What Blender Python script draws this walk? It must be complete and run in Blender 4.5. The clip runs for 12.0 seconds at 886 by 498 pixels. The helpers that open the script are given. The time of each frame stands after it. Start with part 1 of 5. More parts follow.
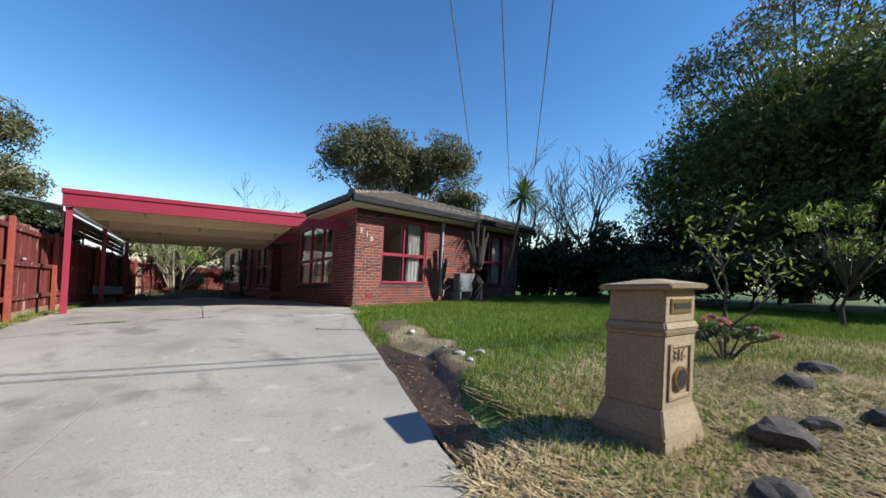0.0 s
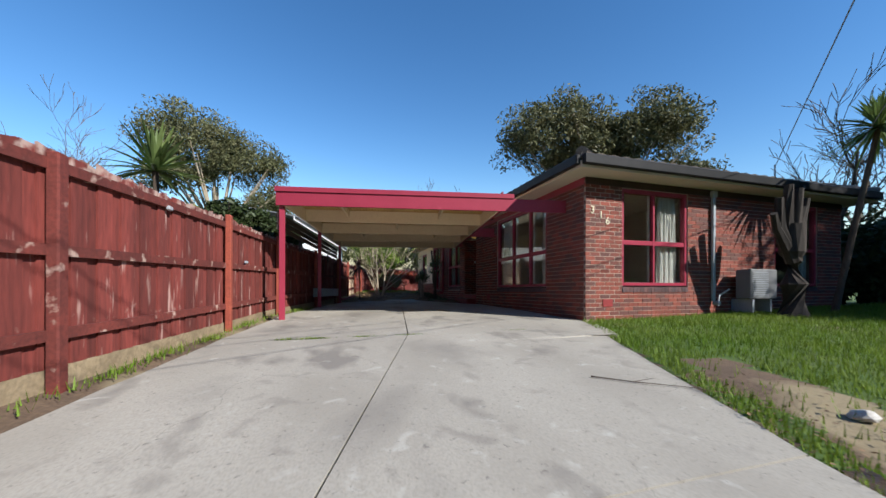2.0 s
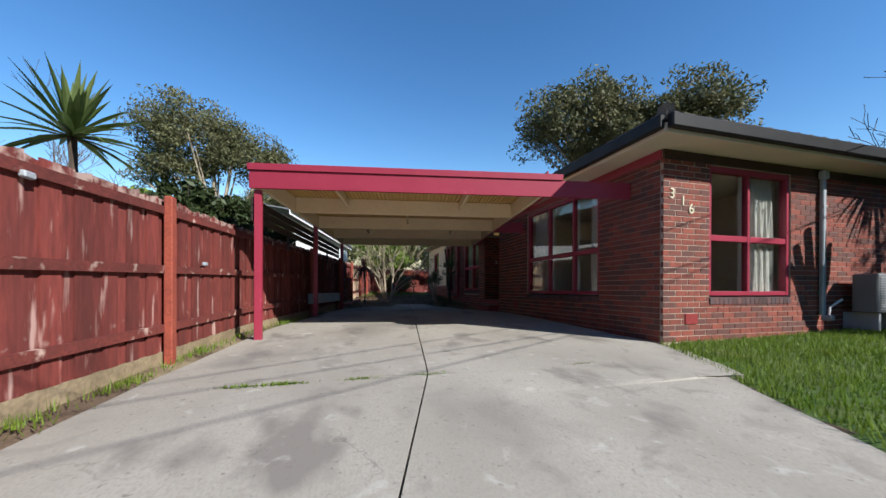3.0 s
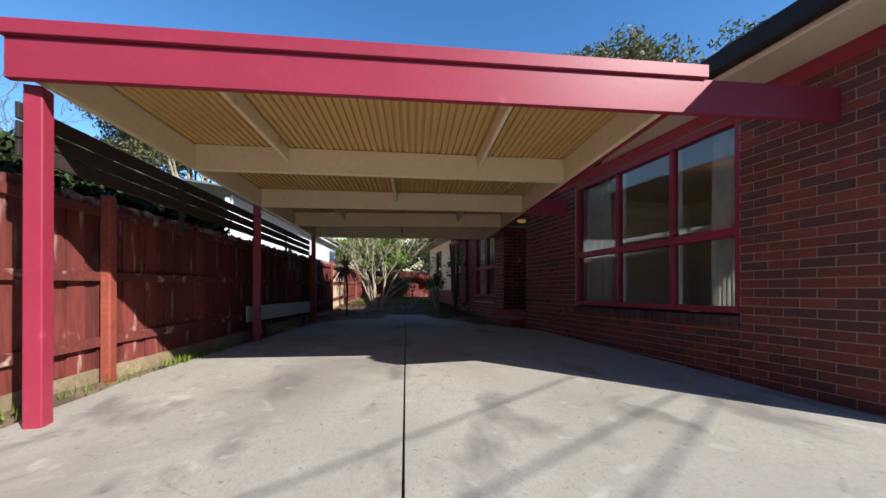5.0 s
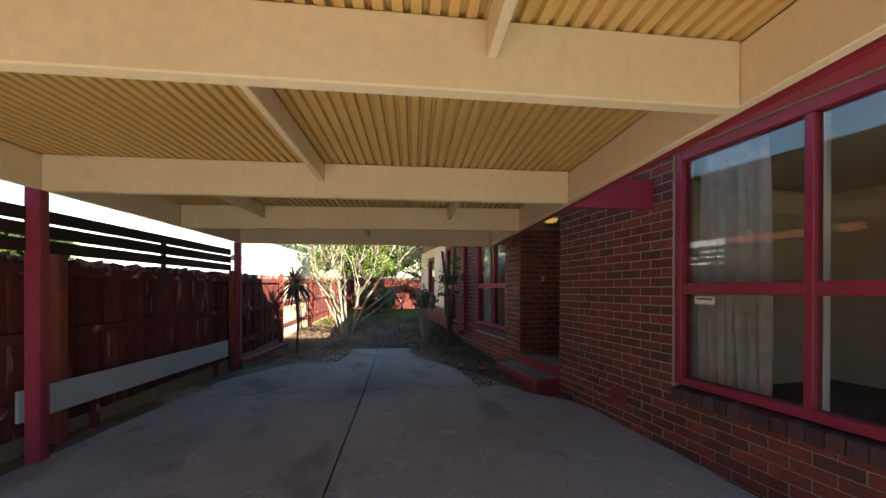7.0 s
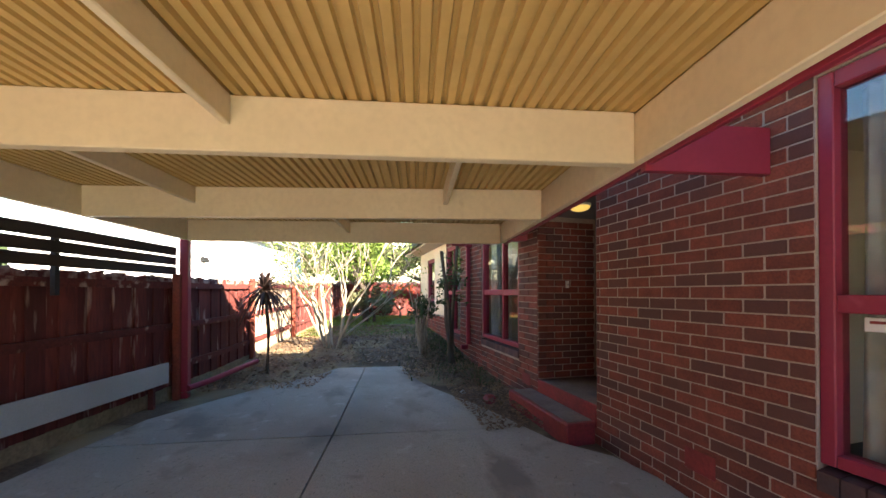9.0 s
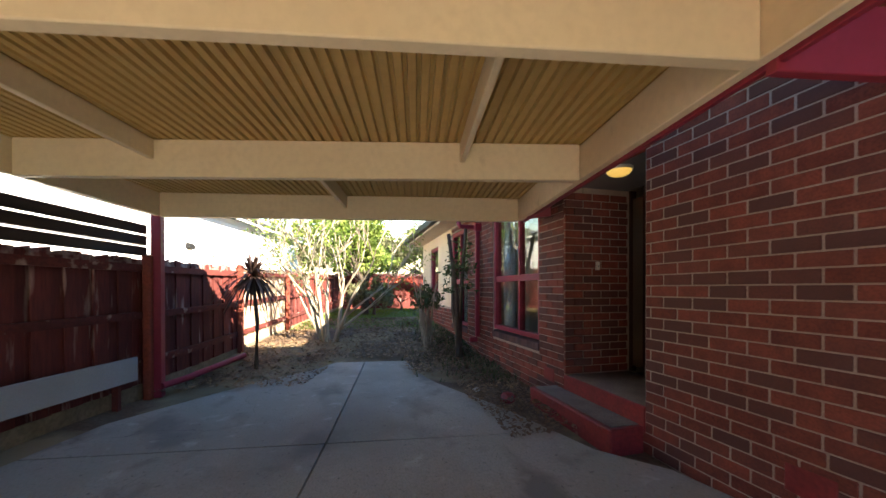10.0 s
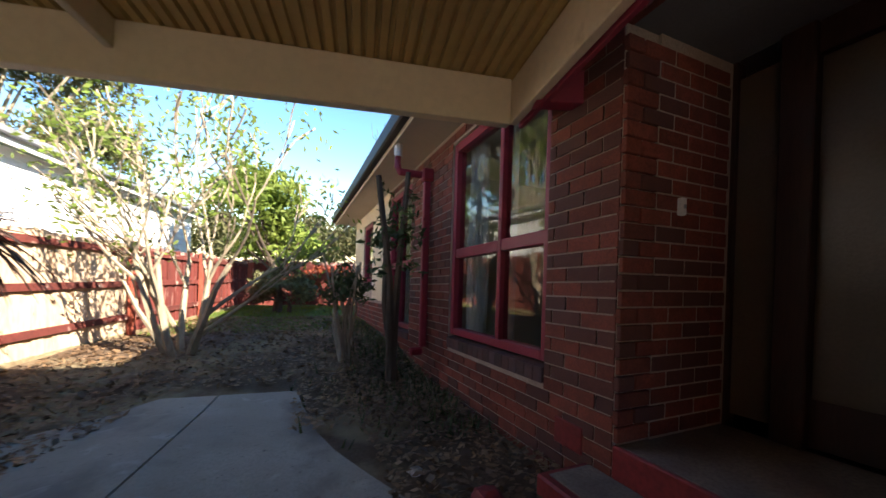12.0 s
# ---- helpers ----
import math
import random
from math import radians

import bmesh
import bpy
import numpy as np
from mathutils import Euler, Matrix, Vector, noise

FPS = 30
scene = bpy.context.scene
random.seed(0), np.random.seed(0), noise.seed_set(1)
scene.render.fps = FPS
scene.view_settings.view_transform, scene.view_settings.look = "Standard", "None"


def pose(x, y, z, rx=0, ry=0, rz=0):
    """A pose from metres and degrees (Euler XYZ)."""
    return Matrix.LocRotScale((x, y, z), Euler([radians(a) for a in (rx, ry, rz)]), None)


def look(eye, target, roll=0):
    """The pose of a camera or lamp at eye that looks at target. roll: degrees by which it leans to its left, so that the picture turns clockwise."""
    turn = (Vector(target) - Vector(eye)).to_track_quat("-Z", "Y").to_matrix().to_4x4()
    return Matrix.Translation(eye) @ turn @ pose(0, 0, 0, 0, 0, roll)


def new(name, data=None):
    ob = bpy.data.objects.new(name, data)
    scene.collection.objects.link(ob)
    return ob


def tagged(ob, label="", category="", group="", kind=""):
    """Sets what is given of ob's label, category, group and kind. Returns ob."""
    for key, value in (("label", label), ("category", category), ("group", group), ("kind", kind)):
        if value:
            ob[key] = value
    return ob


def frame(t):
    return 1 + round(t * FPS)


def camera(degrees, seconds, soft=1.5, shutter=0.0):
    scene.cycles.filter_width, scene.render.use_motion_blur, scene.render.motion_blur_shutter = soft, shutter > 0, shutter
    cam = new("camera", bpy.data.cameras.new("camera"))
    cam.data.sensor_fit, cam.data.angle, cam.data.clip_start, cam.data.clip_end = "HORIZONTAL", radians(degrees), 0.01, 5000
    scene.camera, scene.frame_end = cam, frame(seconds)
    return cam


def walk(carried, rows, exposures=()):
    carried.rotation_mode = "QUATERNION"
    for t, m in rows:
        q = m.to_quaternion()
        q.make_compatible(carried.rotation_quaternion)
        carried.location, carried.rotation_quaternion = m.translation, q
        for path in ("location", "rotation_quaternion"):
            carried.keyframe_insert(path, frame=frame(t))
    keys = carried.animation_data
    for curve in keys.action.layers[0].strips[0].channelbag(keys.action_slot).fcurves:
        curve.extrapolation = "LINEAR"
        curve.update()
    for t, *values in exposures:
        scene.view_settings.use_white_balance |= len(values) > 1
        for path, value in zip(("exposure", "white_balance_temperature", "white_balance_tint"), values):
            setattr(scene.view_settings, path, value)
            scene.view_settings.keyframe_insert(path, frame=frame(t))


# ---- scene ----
cam = camera(102.6, 12.0, shutter=0.15)
ROWS = [
    (0.0, -0.606, 3.661, 1.819, -43.79, 0.8, -2.81),
    (0.5, -0.428, 4.435, 1.746, -42.92, 0.56, -2.78),
    (1.0, -0.369, 5.304, 1.643, -28.8, 0.34, -1.35),
    (1.5, -0.279, 6.161, 1.599, -20.17, 0.13, -0.48),
    (2.0, -0.113, 7.046, 1.564, -16.93, 0.03, -0.13),
    (2.5, 0.045, 8.01, 1.561, -15.9, -0.09, -0.13),
    (3.0, 0.133, 8.933, 1.538, -15.66, -0.12, -0.16),
    (5.0, 0.919, 12.024, 1.313, -15.36, 0.15, -0.0),
    (5.5, 1.255, 12.745, 1.237, -15.11, 0.11, -0.04),
    (6.0, 1.52, 13.567, 1.161, -15.14, 0.17, -0.03),
    (6.5, 1.776, 14.347, 1.304, -15.26, -0.08, -0.28),
    (7.0, 2.012, 15.003, 1.582, -15.23, -0.16, -0.12),
    (9.0, 2.457, 16.258, 1.496, -14.55, 0.42, 0.01),
    (9.5, 2.404, 16.381, 1.413, -14.64, 0.19, -0.08),
    (10.0, 2.485, 16.951, 1.265, -14.66, -0.3, 0.11),
    (10.5, 2.545, 17.613, 1.132, -14.69, -0.24, 0.09),
    (11.0, 2.693, 18.297, 0.977, -14.87, -0.12, 0.21),
    (11.5, 2.987, 18.843, 0.858, -14.88, -0.04, 0.44),
    (12.0, 3.369, 19.339, 0.758, -23.0, -0.3, -1.7),
]
EXPOSURES = [(0.0, 0.8, 6000, 9), (3.0, 0.75, 5950, 9), (5.0, 1.0, 6000, 10), (6.0, 1.0, 6500, 10), (6.5, 1.15, 6800, 9), (7.0, 2.3, 6900, 7), (9.0, 3.2, 7000, 8), (9.6, 3.1, 7100, 9), (10.5, 2.8, 7100, 10), (11.3, 2.65, 7000, 11), (12.0, 2.2, 7000, 12)]
walk(cam, [(t, pose(x, y, z, 90 + pitch, roll, yaw)) for t, x, y, z, yaw, pitch, roll in ROWS], EXPOSURES)

# ---- world and sun ----
SUN = Vector((0.655, -0.80, 0.745)).normalized()
world = bpy.data.worlds.new("world")
scene.world = world
world.use_nodes = True
sky = world.node_tree.nodes.new("ShaderNodeTexSky")
sky.sky_type, sky.sun_disc = "NISHITA", False
sky.sun_elevation, sky.sun_rotation = math.asin(SUN.z), math.atan2(SUN.x, SUN.y)
sky.air_density, sky.dust_density, sky.ozone_density = 1.0, 0.1, 3.0
back = world.node_tree.nodes["Background"]
back.inputs["Strength"].default_value = 0.095
clear = world.node_tree.nodes.new("ShaderNodeHueSaturation")
clear.inputs["Saturation"].default_value = 1.2
world.node_tree.links.new(sky.outputs[0], clear.inputs["Color"])
world.node_tree.links.new(clear.outputs[0], back.inputs["Color"])
sun = new("sun", bpy.data.lights.new("sun", "SUN"))
sun.data.energy, sun.data.angle, sun.data.color = 5.0, radians(0.5), (1.0, 0.93, 0.82)
sun.matrix_world = look(SUN * 40, (0, 0, 0))


# ---- materials ----
def mat(name, c1, c2=None, rough=0.8, scale=6.0, fine=60.0, bump=0.15, metal=0.0, piece=0.0, stretch=(1, 1, 1), stain=None, stain_scale=1.2, stain_cut=0.62, island=False, spec=0.4, grain=0.6):
    """A surface that wanders between two colours, with grain, relief and, if given, stains of a third colour."""
    m = bpy.data.materials.new(name)
    m.use_nodes = True
    nt = m.node_tree
    n, l = nt.nodes, nt.links
    b = n["Principled BSDF"]
    c2 = c2 or tuple(v * 0.75 for v in c1)
    geo = n.new("ShaderNodeNewGeometry")
    mp = n.new("ShaderNodeMapping")
    mp.inputs["Scale"].default_value = stretch
    l.new(geo.outputs["Position"], mp.inputs["Vector"])

    def noise_tex(sc, detail=4.0):
        t = n.new("ShaderNodeTexNoise")
        t.inputs["Scale"].default_value, t.inputs["Detail"].default_value = sc, detail
        l.new(mp.outputs[0], t.inputs["Vector"])
        return t

    def ramp(src, lo, hi):
        r = n.new("ShaderNodeMapRange")
        r.inputs["From Min"].default_value, r.inputs["From Max"].default_value = lo, hi
        l.new(src, r.inputs["Value"])
        return r.outputs[0]

    def mix(fac, a, bb):
        x = n.new("ShaderNodeMix")
        x.data_type = "RGBA"
        for sock, v in ((x.inputs["Factor"], fac), (x.inputs["A"], a), (x.inputs["B"], bb)):
            if isinstance(v, (tuple, float, int)):
                sock.default_value = (*v, 1) if isinstance(v, tuple) else v
            else:
                l.new(v, sock)
        return x.outputs["Result"]

    big, small = noise_tex(scale), noise_tex(fine, 6.0)
    col = mix(ramp(big.outputs["Fac"], 0.35, 0.65), c1, c2)
    col = mix(ramp(small.outputs["Fac"], 0.4, 0.9), col, tuple(v * grain for v in c2))
    if stain:
        st = noise_tex(stain_scale, 8.0)
        col = mix(ramp(st.outputs["Fac"], stain_cut, stain_cut + 0.1), col, stain)
    if piece or island:
        if island:
            rnd = geo.outputs["Random Per Island"]
        else:
            rnd = n.new("ShaderNodeObjectInfo").outputs["Random"]
        hsv = n.new("ShaderNodeHueSaturation")
        l.new(ramp(rnd, 0, 1), hsv.inputs["Value"])
        hsv.inputs["Value"].default_value = 1
        r = n.new("ShaderNodeMapRange")
        r.inputs["To Min"].default_value, r.inputs["To Max"].default_value = 1 - piece, 1 + piece
        l.new(rnd, r.inputs["Value"])
        l.new(r.outputs[0], hsv.inputs["Value"])
        l.new(col, hsv.inputs["Color"])
        col = hsv.outputs[0]
    l.new(col, b.inputs["Base Color"])
    b.inputs["Roughness"].default_value, b.inputs["Metallic"].default_value = rough, metal
    b.inputs["Specular IOR Level"].default_value = spec
    if bump:
        bp = n.new("ShaderNodeBump")
        bp.inputs["Strength"].default_value, bp.inputs["Distance"].default_value = bump, 0.01
        l.new(small.outputs["Fac"], bp.inputs["Height"])
        l.new(bp.outputs[0], b.inputs["Normal"])
    return m


def speckled(m, colour, scale, cut, most):
    """Lays spots of one more colour over a surface."""
    nt = m.node_tree
    b = nt.nodes["Principled BSDF"]
    old = b.inputs["Base Color"].links[0].from_socket
    geo, t, rg, x = (nt.nodes.new(k) for k in ("ShaderNodeNewGeometry", "ShaderNodeTexNoise", "ShaderNodeMapRange", "ShaderNodeMix"))
    t.inputs["Scale"].default_value, t.inputs["Detail"].default_value, t.inputs["Distortion"].default_value = scale, 7.0, 0.6
    rg.inputs["From Min"].default_value, rg.inputs["From Max"].default_value, rg.inputs["To Max"].default_value = cut, cut + 0.12, most
    x.data_type = "RGBA"
    x.inputs["B"].default_value = (*colour, 1)
    nt.links.new(geo.outputs["Position"], t.inputs["Vector"])
    nt.links.new(t.outputs["Fac"], rg.inputs["Value"])
    nt.links.new(rg.outputs[0], x.inputs["Factor"])
    nt.links.new(old, x.inputs["A"])
    nt.links.new(x.outputs["Result"], b.inputs["Base Color"])


def cracked(m, colour):
    """Hairline cracks that wander here and there over a slab."""
    nt = m.node_tree
    b = nt.nodes["Principled BSDF"]
    old = b.inputs["Base Color"].links[0].from_socket
    geo, w, ad, v, t, e, k, mu, x = (nt.nodes.new("ShaderNode" + q) for q in ("NewGeometry", "TexNoise", "VectorMath", "TexVoronoi", "TexNoise", "MapRange", "MapRange", "Math", "Mix"))
    w.inputs["Scale"].default_value, w.inputs["Detail"].default_value = 1.5, 6.0
    ad.operation, mu.operation, x.data_type = "ADD", "MULTIPLY", "RGBA"
    v.feature = "DISTANCE_TO_EDGE"
    v.inputs["Scale"].default_value, t.inputs["Scale"].default_value = 0.4, 0.35
    e.inputs["From Min"].default_value, e.inputs["From Max"].default_value, e.inputs["To Min"].default_value, e.inputs["To Max"].default_value = 0.0006, 0.0028, 0.4, 0.0
    k.inputs["From Min"].default_value, k.inputs["From Max"].default_value = 0.5, 0.55
    nt.links.new(geo.outputs["Position"], w.inputs["Vector"])
    nt.links.new(geo.outputs["Position"], ad.inputs[0])
    nt.links.new(w.outputs["Color"], ad.inputs[1])
    nt.links.new(ad.outputs[0], v.inputs["Vector"])
    nt.links.new(geo.outputs["Position"], t.inputs["Vector"])
    nt.links.new(v.outputs["Distance"], e.inputs["Value"])
    nt.links.new(t.outputs["Fac"], k.inputs["Value"])
    nt.links.new(e.outputs[0], mu.inputs[0])
    nt.links.new(k.outputs[0], mu.inputs[1])
    nt.links.new(mu.outputs[0], x.inputs["Factor"])
    nt.links.new(old, x.inputs["A"])
    x.inputs["B"].default_value = (*colour, 1)
    nt.links.new(x.outputs["Result"], b.inputs["Base Color"])


def bleached_ends(m, colour):
    """Weathering of upright boards: paint gone pale at the sawn top and in patches low down."""
    nt = m.node_tree
    b = nt.nodes["Principled BSDF"]
    old = b.inputs["Base Color"].links[0].from_socket
    tc, sep, cv, geo, t, mu, rg, x = (nt.nodes.new("ShaderNode" + k) for k in ("TexCoord", "SeparateXYZ", "FloatCurve", "NewGeometry", "TexNoise", "Math", "MapRange", "Mix"))
    pts = cv.mapping.curves[0].points
    pts[0].location, pts[1].location = (0.0, 0.35), (1.0, 1.0)
    for p in ((0.16, 0.45), (0.2, 0.7), (0.3, 0.5), (0.45, 0.42), (0.55, 0.55), (0.8, 0.45), (0.91, 0.6), (0.95, 0.95)):
        pts.new(*p)
    cv.mapping.update()
    t.inputs["Scale"].default_value, t.inputs["Detail"].default_value = 9.0, 6.0
    mu.operation = "MULTIPLY"
    rg.inputs["From Min"].default_value, rg.inputs["From Max"].default_value, rg.inputs["To Max"].default_value = 0.42, 0.6, 0.6
    x.data_type = "RGBA"
    x.inputs["B"].default_value = (*colour, 1)
    nt.links.new(tc.outputs["Object"], sep.inputs[0])
    nt.links.new(sep.outputs["Z"], cv.inputs["Value"])
    nt.links.new(geo.outputs["Position"], t.inputs["Vector"])
    nt.links.new(cv.outputs[0], mu.inputs[0])
    nt.links.new(t.outputs["Fac"], mu.inputs[1])
    nt.links.new(mu.outputs[0], rg.inputs["Value"])
    nt.links.new(rg.outputs[0], x.inputs["Factor"])
    nt.links.new(old, x.inputs["A"])
    nt.links.new(x.outputs["Result"], b.inputs["Base Color"])


def leaf_mat(name, c1, c2, through_light=0.3):
    m = mat(name, c1, c2, rough=0.55, scale=0.8, fine=9.0, bump=0, piece=0.35, island=True, spec=0.25)
    nt = m.node_tree
    b, out = nt.nodes["Principled BSDF"], nt.nodes["Material Output"]
    tr, mx = nt.nodes.new("ShaderNodeBsdfTranslucent"), nt.nodes.new("ShaderNodeMixShader")
    nt.links.new(b.inputs["Base Color"].links[0].from_socket, tr.inputs["Color"])
    mx.inputs[0].default_value = through_light
    nt.links.new(b.outputs[0], mx.inputs[1])
    nt.links.new(tr.outputs[0], mx.inputs[2])
    nt.links.new(mx.outputs[0], out.inputs["Surface"])
    return m


def glass_mat(name):
    m = bpy.data.materials.new(name)
    m.use_nodes = True
    nt = m.node_tree
    nt.nodes.remove(nt.nodes["Principled BSDF"])
    tr, gl, fr, mx, pw, ad = (nt.nodes.new("ShaderNode" + k) for k in ("BsdfTransparent", "BsdfGlossy", "LayerWeight", "MixShader", "Math", "Math"))
    tr.inputs["Color"].default_value = (0.86, 0.88, 0.86, 1)
    gl.inputs["Roughness"].default_value = 0.01
    fr.inputs["Blend"].default_value = 0.5
    pw.operation, ad.operation = "POWER", "MULTIPLY_ADD"
    pw.inputs[1].default_value, ad.inputs[1].default_value, ad.inputs[2].default_value = 3.5, 0.6, 0.05
    nt.links.new(fr.outputs["Facing"], pw.inputs[0])
    nt.links.new(pw.outputs[0], ad.inputs[0])
    nt.links.new(ad.outputs[0], mx.inputs[0])
    nt.links.new(tr.outputs[0], mx.inputs[1])
    nt.links.new(gl.outputs[0], mx.inputs[2])
    nt.links.new(mx.outputs[0], nt.nodes["Material Output"].inputs["Surface"])
    return m


def brick_mat(name, island):
    """Red bricks, some of them burnt dark, told apart piece by piece."""
    m = mat(name, (0.25, 0.064, 0.041), (0.175, 0.047, 0.032), rough=0.85, scale=9, fine=70, bump=0.35, piece=0.22, island=island)
    nt = m.node_tree
    b = nt.nodes["Principled BSDF"]
    old = b.inputs["Base Color"].links[0].from_socket
    if island:
        rnd = nt.nodes.new("ShaderNodeNewGeometry").outputs["Random Per Island"]
    else:
        rnd = nt.nodes.new("ShaderNodeObjectInfo").outputs["Random"]
    w = nt.nodes.new("ShaderNodeTexWhiteNoise")
    w.noise_dimensions = "1D"
    nt.links.new(rnd, w.inputs["W"])
    r = nt.nodes.new("ShaderNodeMapRange")
    r.inputs["From Min"].default_value, r.inputs["From Max"].default_value, r.inputs["To Max"].default_value = 0.5, 0.8, 0.8
    nt.links.new(w.outputs["Value"], r.inputs["Value"])
    x = nt.nodes.new("ShaderNodeMix")
    x.data_type = "RGBA"
    nt.links.new(r.outputs[0], x.inputs["Factor"])
    nt.links.new(old, x.inputs["A"])
    x.inputs["B"].default_value = (0.085, 0.042, 0.036, 1)
    nt.links.new(x.outputs["Result"], b.inputs["Base Color"])
    return m


CONCRETE = mat("driveway_concrete", grain=0.86, c1=(0.37, 0.34, 0.288), c2=(0.29, 0.263, 0.22), rough=0.9, scale=0.9, fine=70, bump=0.1, stain=(0.2, 0.18, 0.155), stain_scale=1.6, stain_cut=0.57, stretch=(1, 0.55, 1))
speckled(CONCRETE, (0.45, 0.43, 0.38), 5.0, 0.62, 0.6)
speckled(CONCRETE, (0.12, 0.105, 0.09), 26.0, 0.62, 0.7)
speckled(CONCRETE, (0.15, 0.135, 0.12), 0.5, 0.56, 0.5)
speckled(CONCRETE, (0.17, 0.15, 0.13), 2.7, 0.6, 0.5)
cracked(CONCRETE, (0.07, 0.06, 0.05))
PATCH = mat("pale_cement_patch", (0.50, 0.48, 0.44), rough=0.9, bump=0.2)
SOIL = mat("soil", (0.16, 0.105, 0.065), (0.10, 0.066, 0.042), rough=0.95, scale=2.0, fine=30, bump=0.8, stain=(0.24, 0.19, 0.11), stain_scale=0.9, stain_cut=0.52)
TURF = mat("turf", (0.06, 0.115, 0.018), (0.09, 0.125, 0.03), rough=0.95, scale=1.1, fine=40, bump=0.7, stain=(0.22, 0.17, 0.09), stain_scale=0.5, stain_cut=0.62)
MUD = mat("wet_mud", (0.07, 0.042, 0.027), (0.045, 0.028, 0.019), rough=0.3, scale=4, fine=25, bump=0.8)
MORTAR = mat("mortar", (0.46, 0.37, 0.3), (0.39, 0.31, 0.25), rough=0.95, fine=90, bump=0.2)
BRICK = brick_mat("brick_piece", False)
BRICKS = brick_mat("brick_joined", True)
SILL = mat("dark_sill_brick", (0.07, 0.05, 0.055), (0.11, 0.05, 0.045), rough=0.7, piece=0.3, island=True)
CRIMSON = mat("crimson_paint", grain=0.92, c1=(0.29, 0.028, 0.055), c2=(0.26, 0.024, 0.048), rough=0.45, scale=3, fine=30, bump=0.05, stain=(0.38, 0.06, 0.09), stain_scale=5, stain_cut=0.66)
CREAM = mat("cream_paint", grain=0.92, c1=(0.78, 0.65, 0.45), c2=(0.73, 0.60, 0.41), rough=0.55, scale=2, fine=20, bump=0.06, stain=(0.52, 0.40, 0.25), stain_scale=3, stain_cut=0.66)
TAN = mat("tan_steel_sheet", grain=0.92, c1=(0.60, 0.40, 0.15), c2=(0.55, 0.36, 0.13), rough=0.5, scale=1.5, fine=12, bump=0.0)
SOFFIT = mat("soffit_paint", grain=0.92, c1=(0.62, 0.53, 0.42), c2=(0.56, 0.48, 0.38), rough=0.7, scale=1.5)
GUTTER = mat("dark_gutter", (0.012, 0.012, 0.013), (0.02, 0.019, 0.02), rough=0.5, scale=3, spec=0.2)
TILE = mat("roof_tile", (0.20, 0.17, 0.14), (0.13, 0.11, 0.095), rough=0.9, scale=4, fine=40, bump=0.4, piece=0.25, island=True)
FENCE = mat("oxide_red_paling", (0.175, 0.034, 0.026), (0.11, 0.023, 0.018), rough=0.85, scale=5, fine=30, bump=0.5, piece=0.3, stretch=(1, 1, 0.14), stain=(0.34, 0.21, 0.18), stain_scale=11, stain_cut=0.61)
bleached_ends(FENCE, (0.5, 0.4, 0.34))
RAIL = mat("oxide_red_rail", (0.15, 0.03, 0.022), (0.1, 0.022, 0.017), rough=0.85, scale=4, fine=30, bump=0.4, piece=0.15, stain=(0.4, 0.28, 0.23), stain_scale=6, stain_cut=0.6)
POSTRED = mat("bright_red_post", (0.3, 0.065, 0.036), (0.24, 0.05, 0.03), rough=0.8, scale=4, fine=35, bump=0.3)
PALEWOOD = mat("bare_pale_paling", (0.60, 0.45, 0.32), (0.50, 0.36, 0.25), rough=0.85, scale=4, fine=30, bump=0.4, piece=0.15, stretch=(1, 1, 0.2))
FROSTED = mat("frosted_panel", (0.15, 0.12, 0.085), (0.12, 0.1, 0.07), rough=0.3, scale=2, grain=0.9)
DARKWOOD = mat("dark_slat", (0.035, 0.022, 0.02), rough=0.7, scale=5)
BOARD = mat("grey_board", grain=0.92, c1=(0.42, 0.44, 0.45), c2=(0.36, 0.38, 0.39), rough=0.6, scale=2)
CASING = mat("grey_casing", grain=0.92, c1=(0.2, 0.2, 0.2), c2=(0.16, 0.16, 0.165), rough=0.5, scale=2)
PLINTH = mat("plinth_board", (0.30, 0.23, 0.14), (0.2, 0.15, 0.09), rough=0.9, scale=3, fine=25, bump=0.5)
SANDSTONE = mat("rendered_sandstone", (0.35, 0.265, 0.165), (0.29, 0.22, 0.14), rough=0.9, scale=5, fine=60, bump=0.2)
BRASS = mat("brass_plate", (0.55, 0.40, 0.15), rough=0.35, metal=0.9)
STEEL = mat("grey_steel", (0.42, 0.45, 0.48), (0.36, 0.39, 0.42), rough=0.45, metal=0.2, scale=4)
WHITE = mat("white_plastic", grain=0.92, c1=(0.78, 0.77, 0.74), c2=(0.7, 0.69, 0.66), rough=0.5, scale=3)
LETTER = mat("cream_numeral", (0.75, 0.68, 0.5), rough=0.5)
BLACK = mat("black_slot", (0.012, 0.012, 0.012), rough=0.8)
PLASTER = mat("cream_plaster", grain=0.92, c1=(0.74, 0.66, 0.53), c2=(0.7, 0.62, 0.5), rough=0.9, scale=1)
CARPET = mat("dark_carpet", (0.05, 0.044, 0.04), rough=1.0, fine=120, bump=0.5)
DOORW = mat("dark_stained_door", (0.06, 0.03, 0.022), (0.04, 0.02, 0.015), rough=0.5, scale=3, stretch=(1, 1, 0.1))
REDPAINT = mat("red_step_paint", (0.27, 0.03, 0.03), (0.2, 0.026, 0.026), rough=0.6, scale=4, fine=30, bump=0.15, stain=(0.30, 0.24, 0.2), stain_scale=4, stain_cut=0.66)
STEPTOP = mat("worn_step", (0.24, 0.2, 0.165), (0.17, 0.13, 0.11), rough=0.85, scale=4)
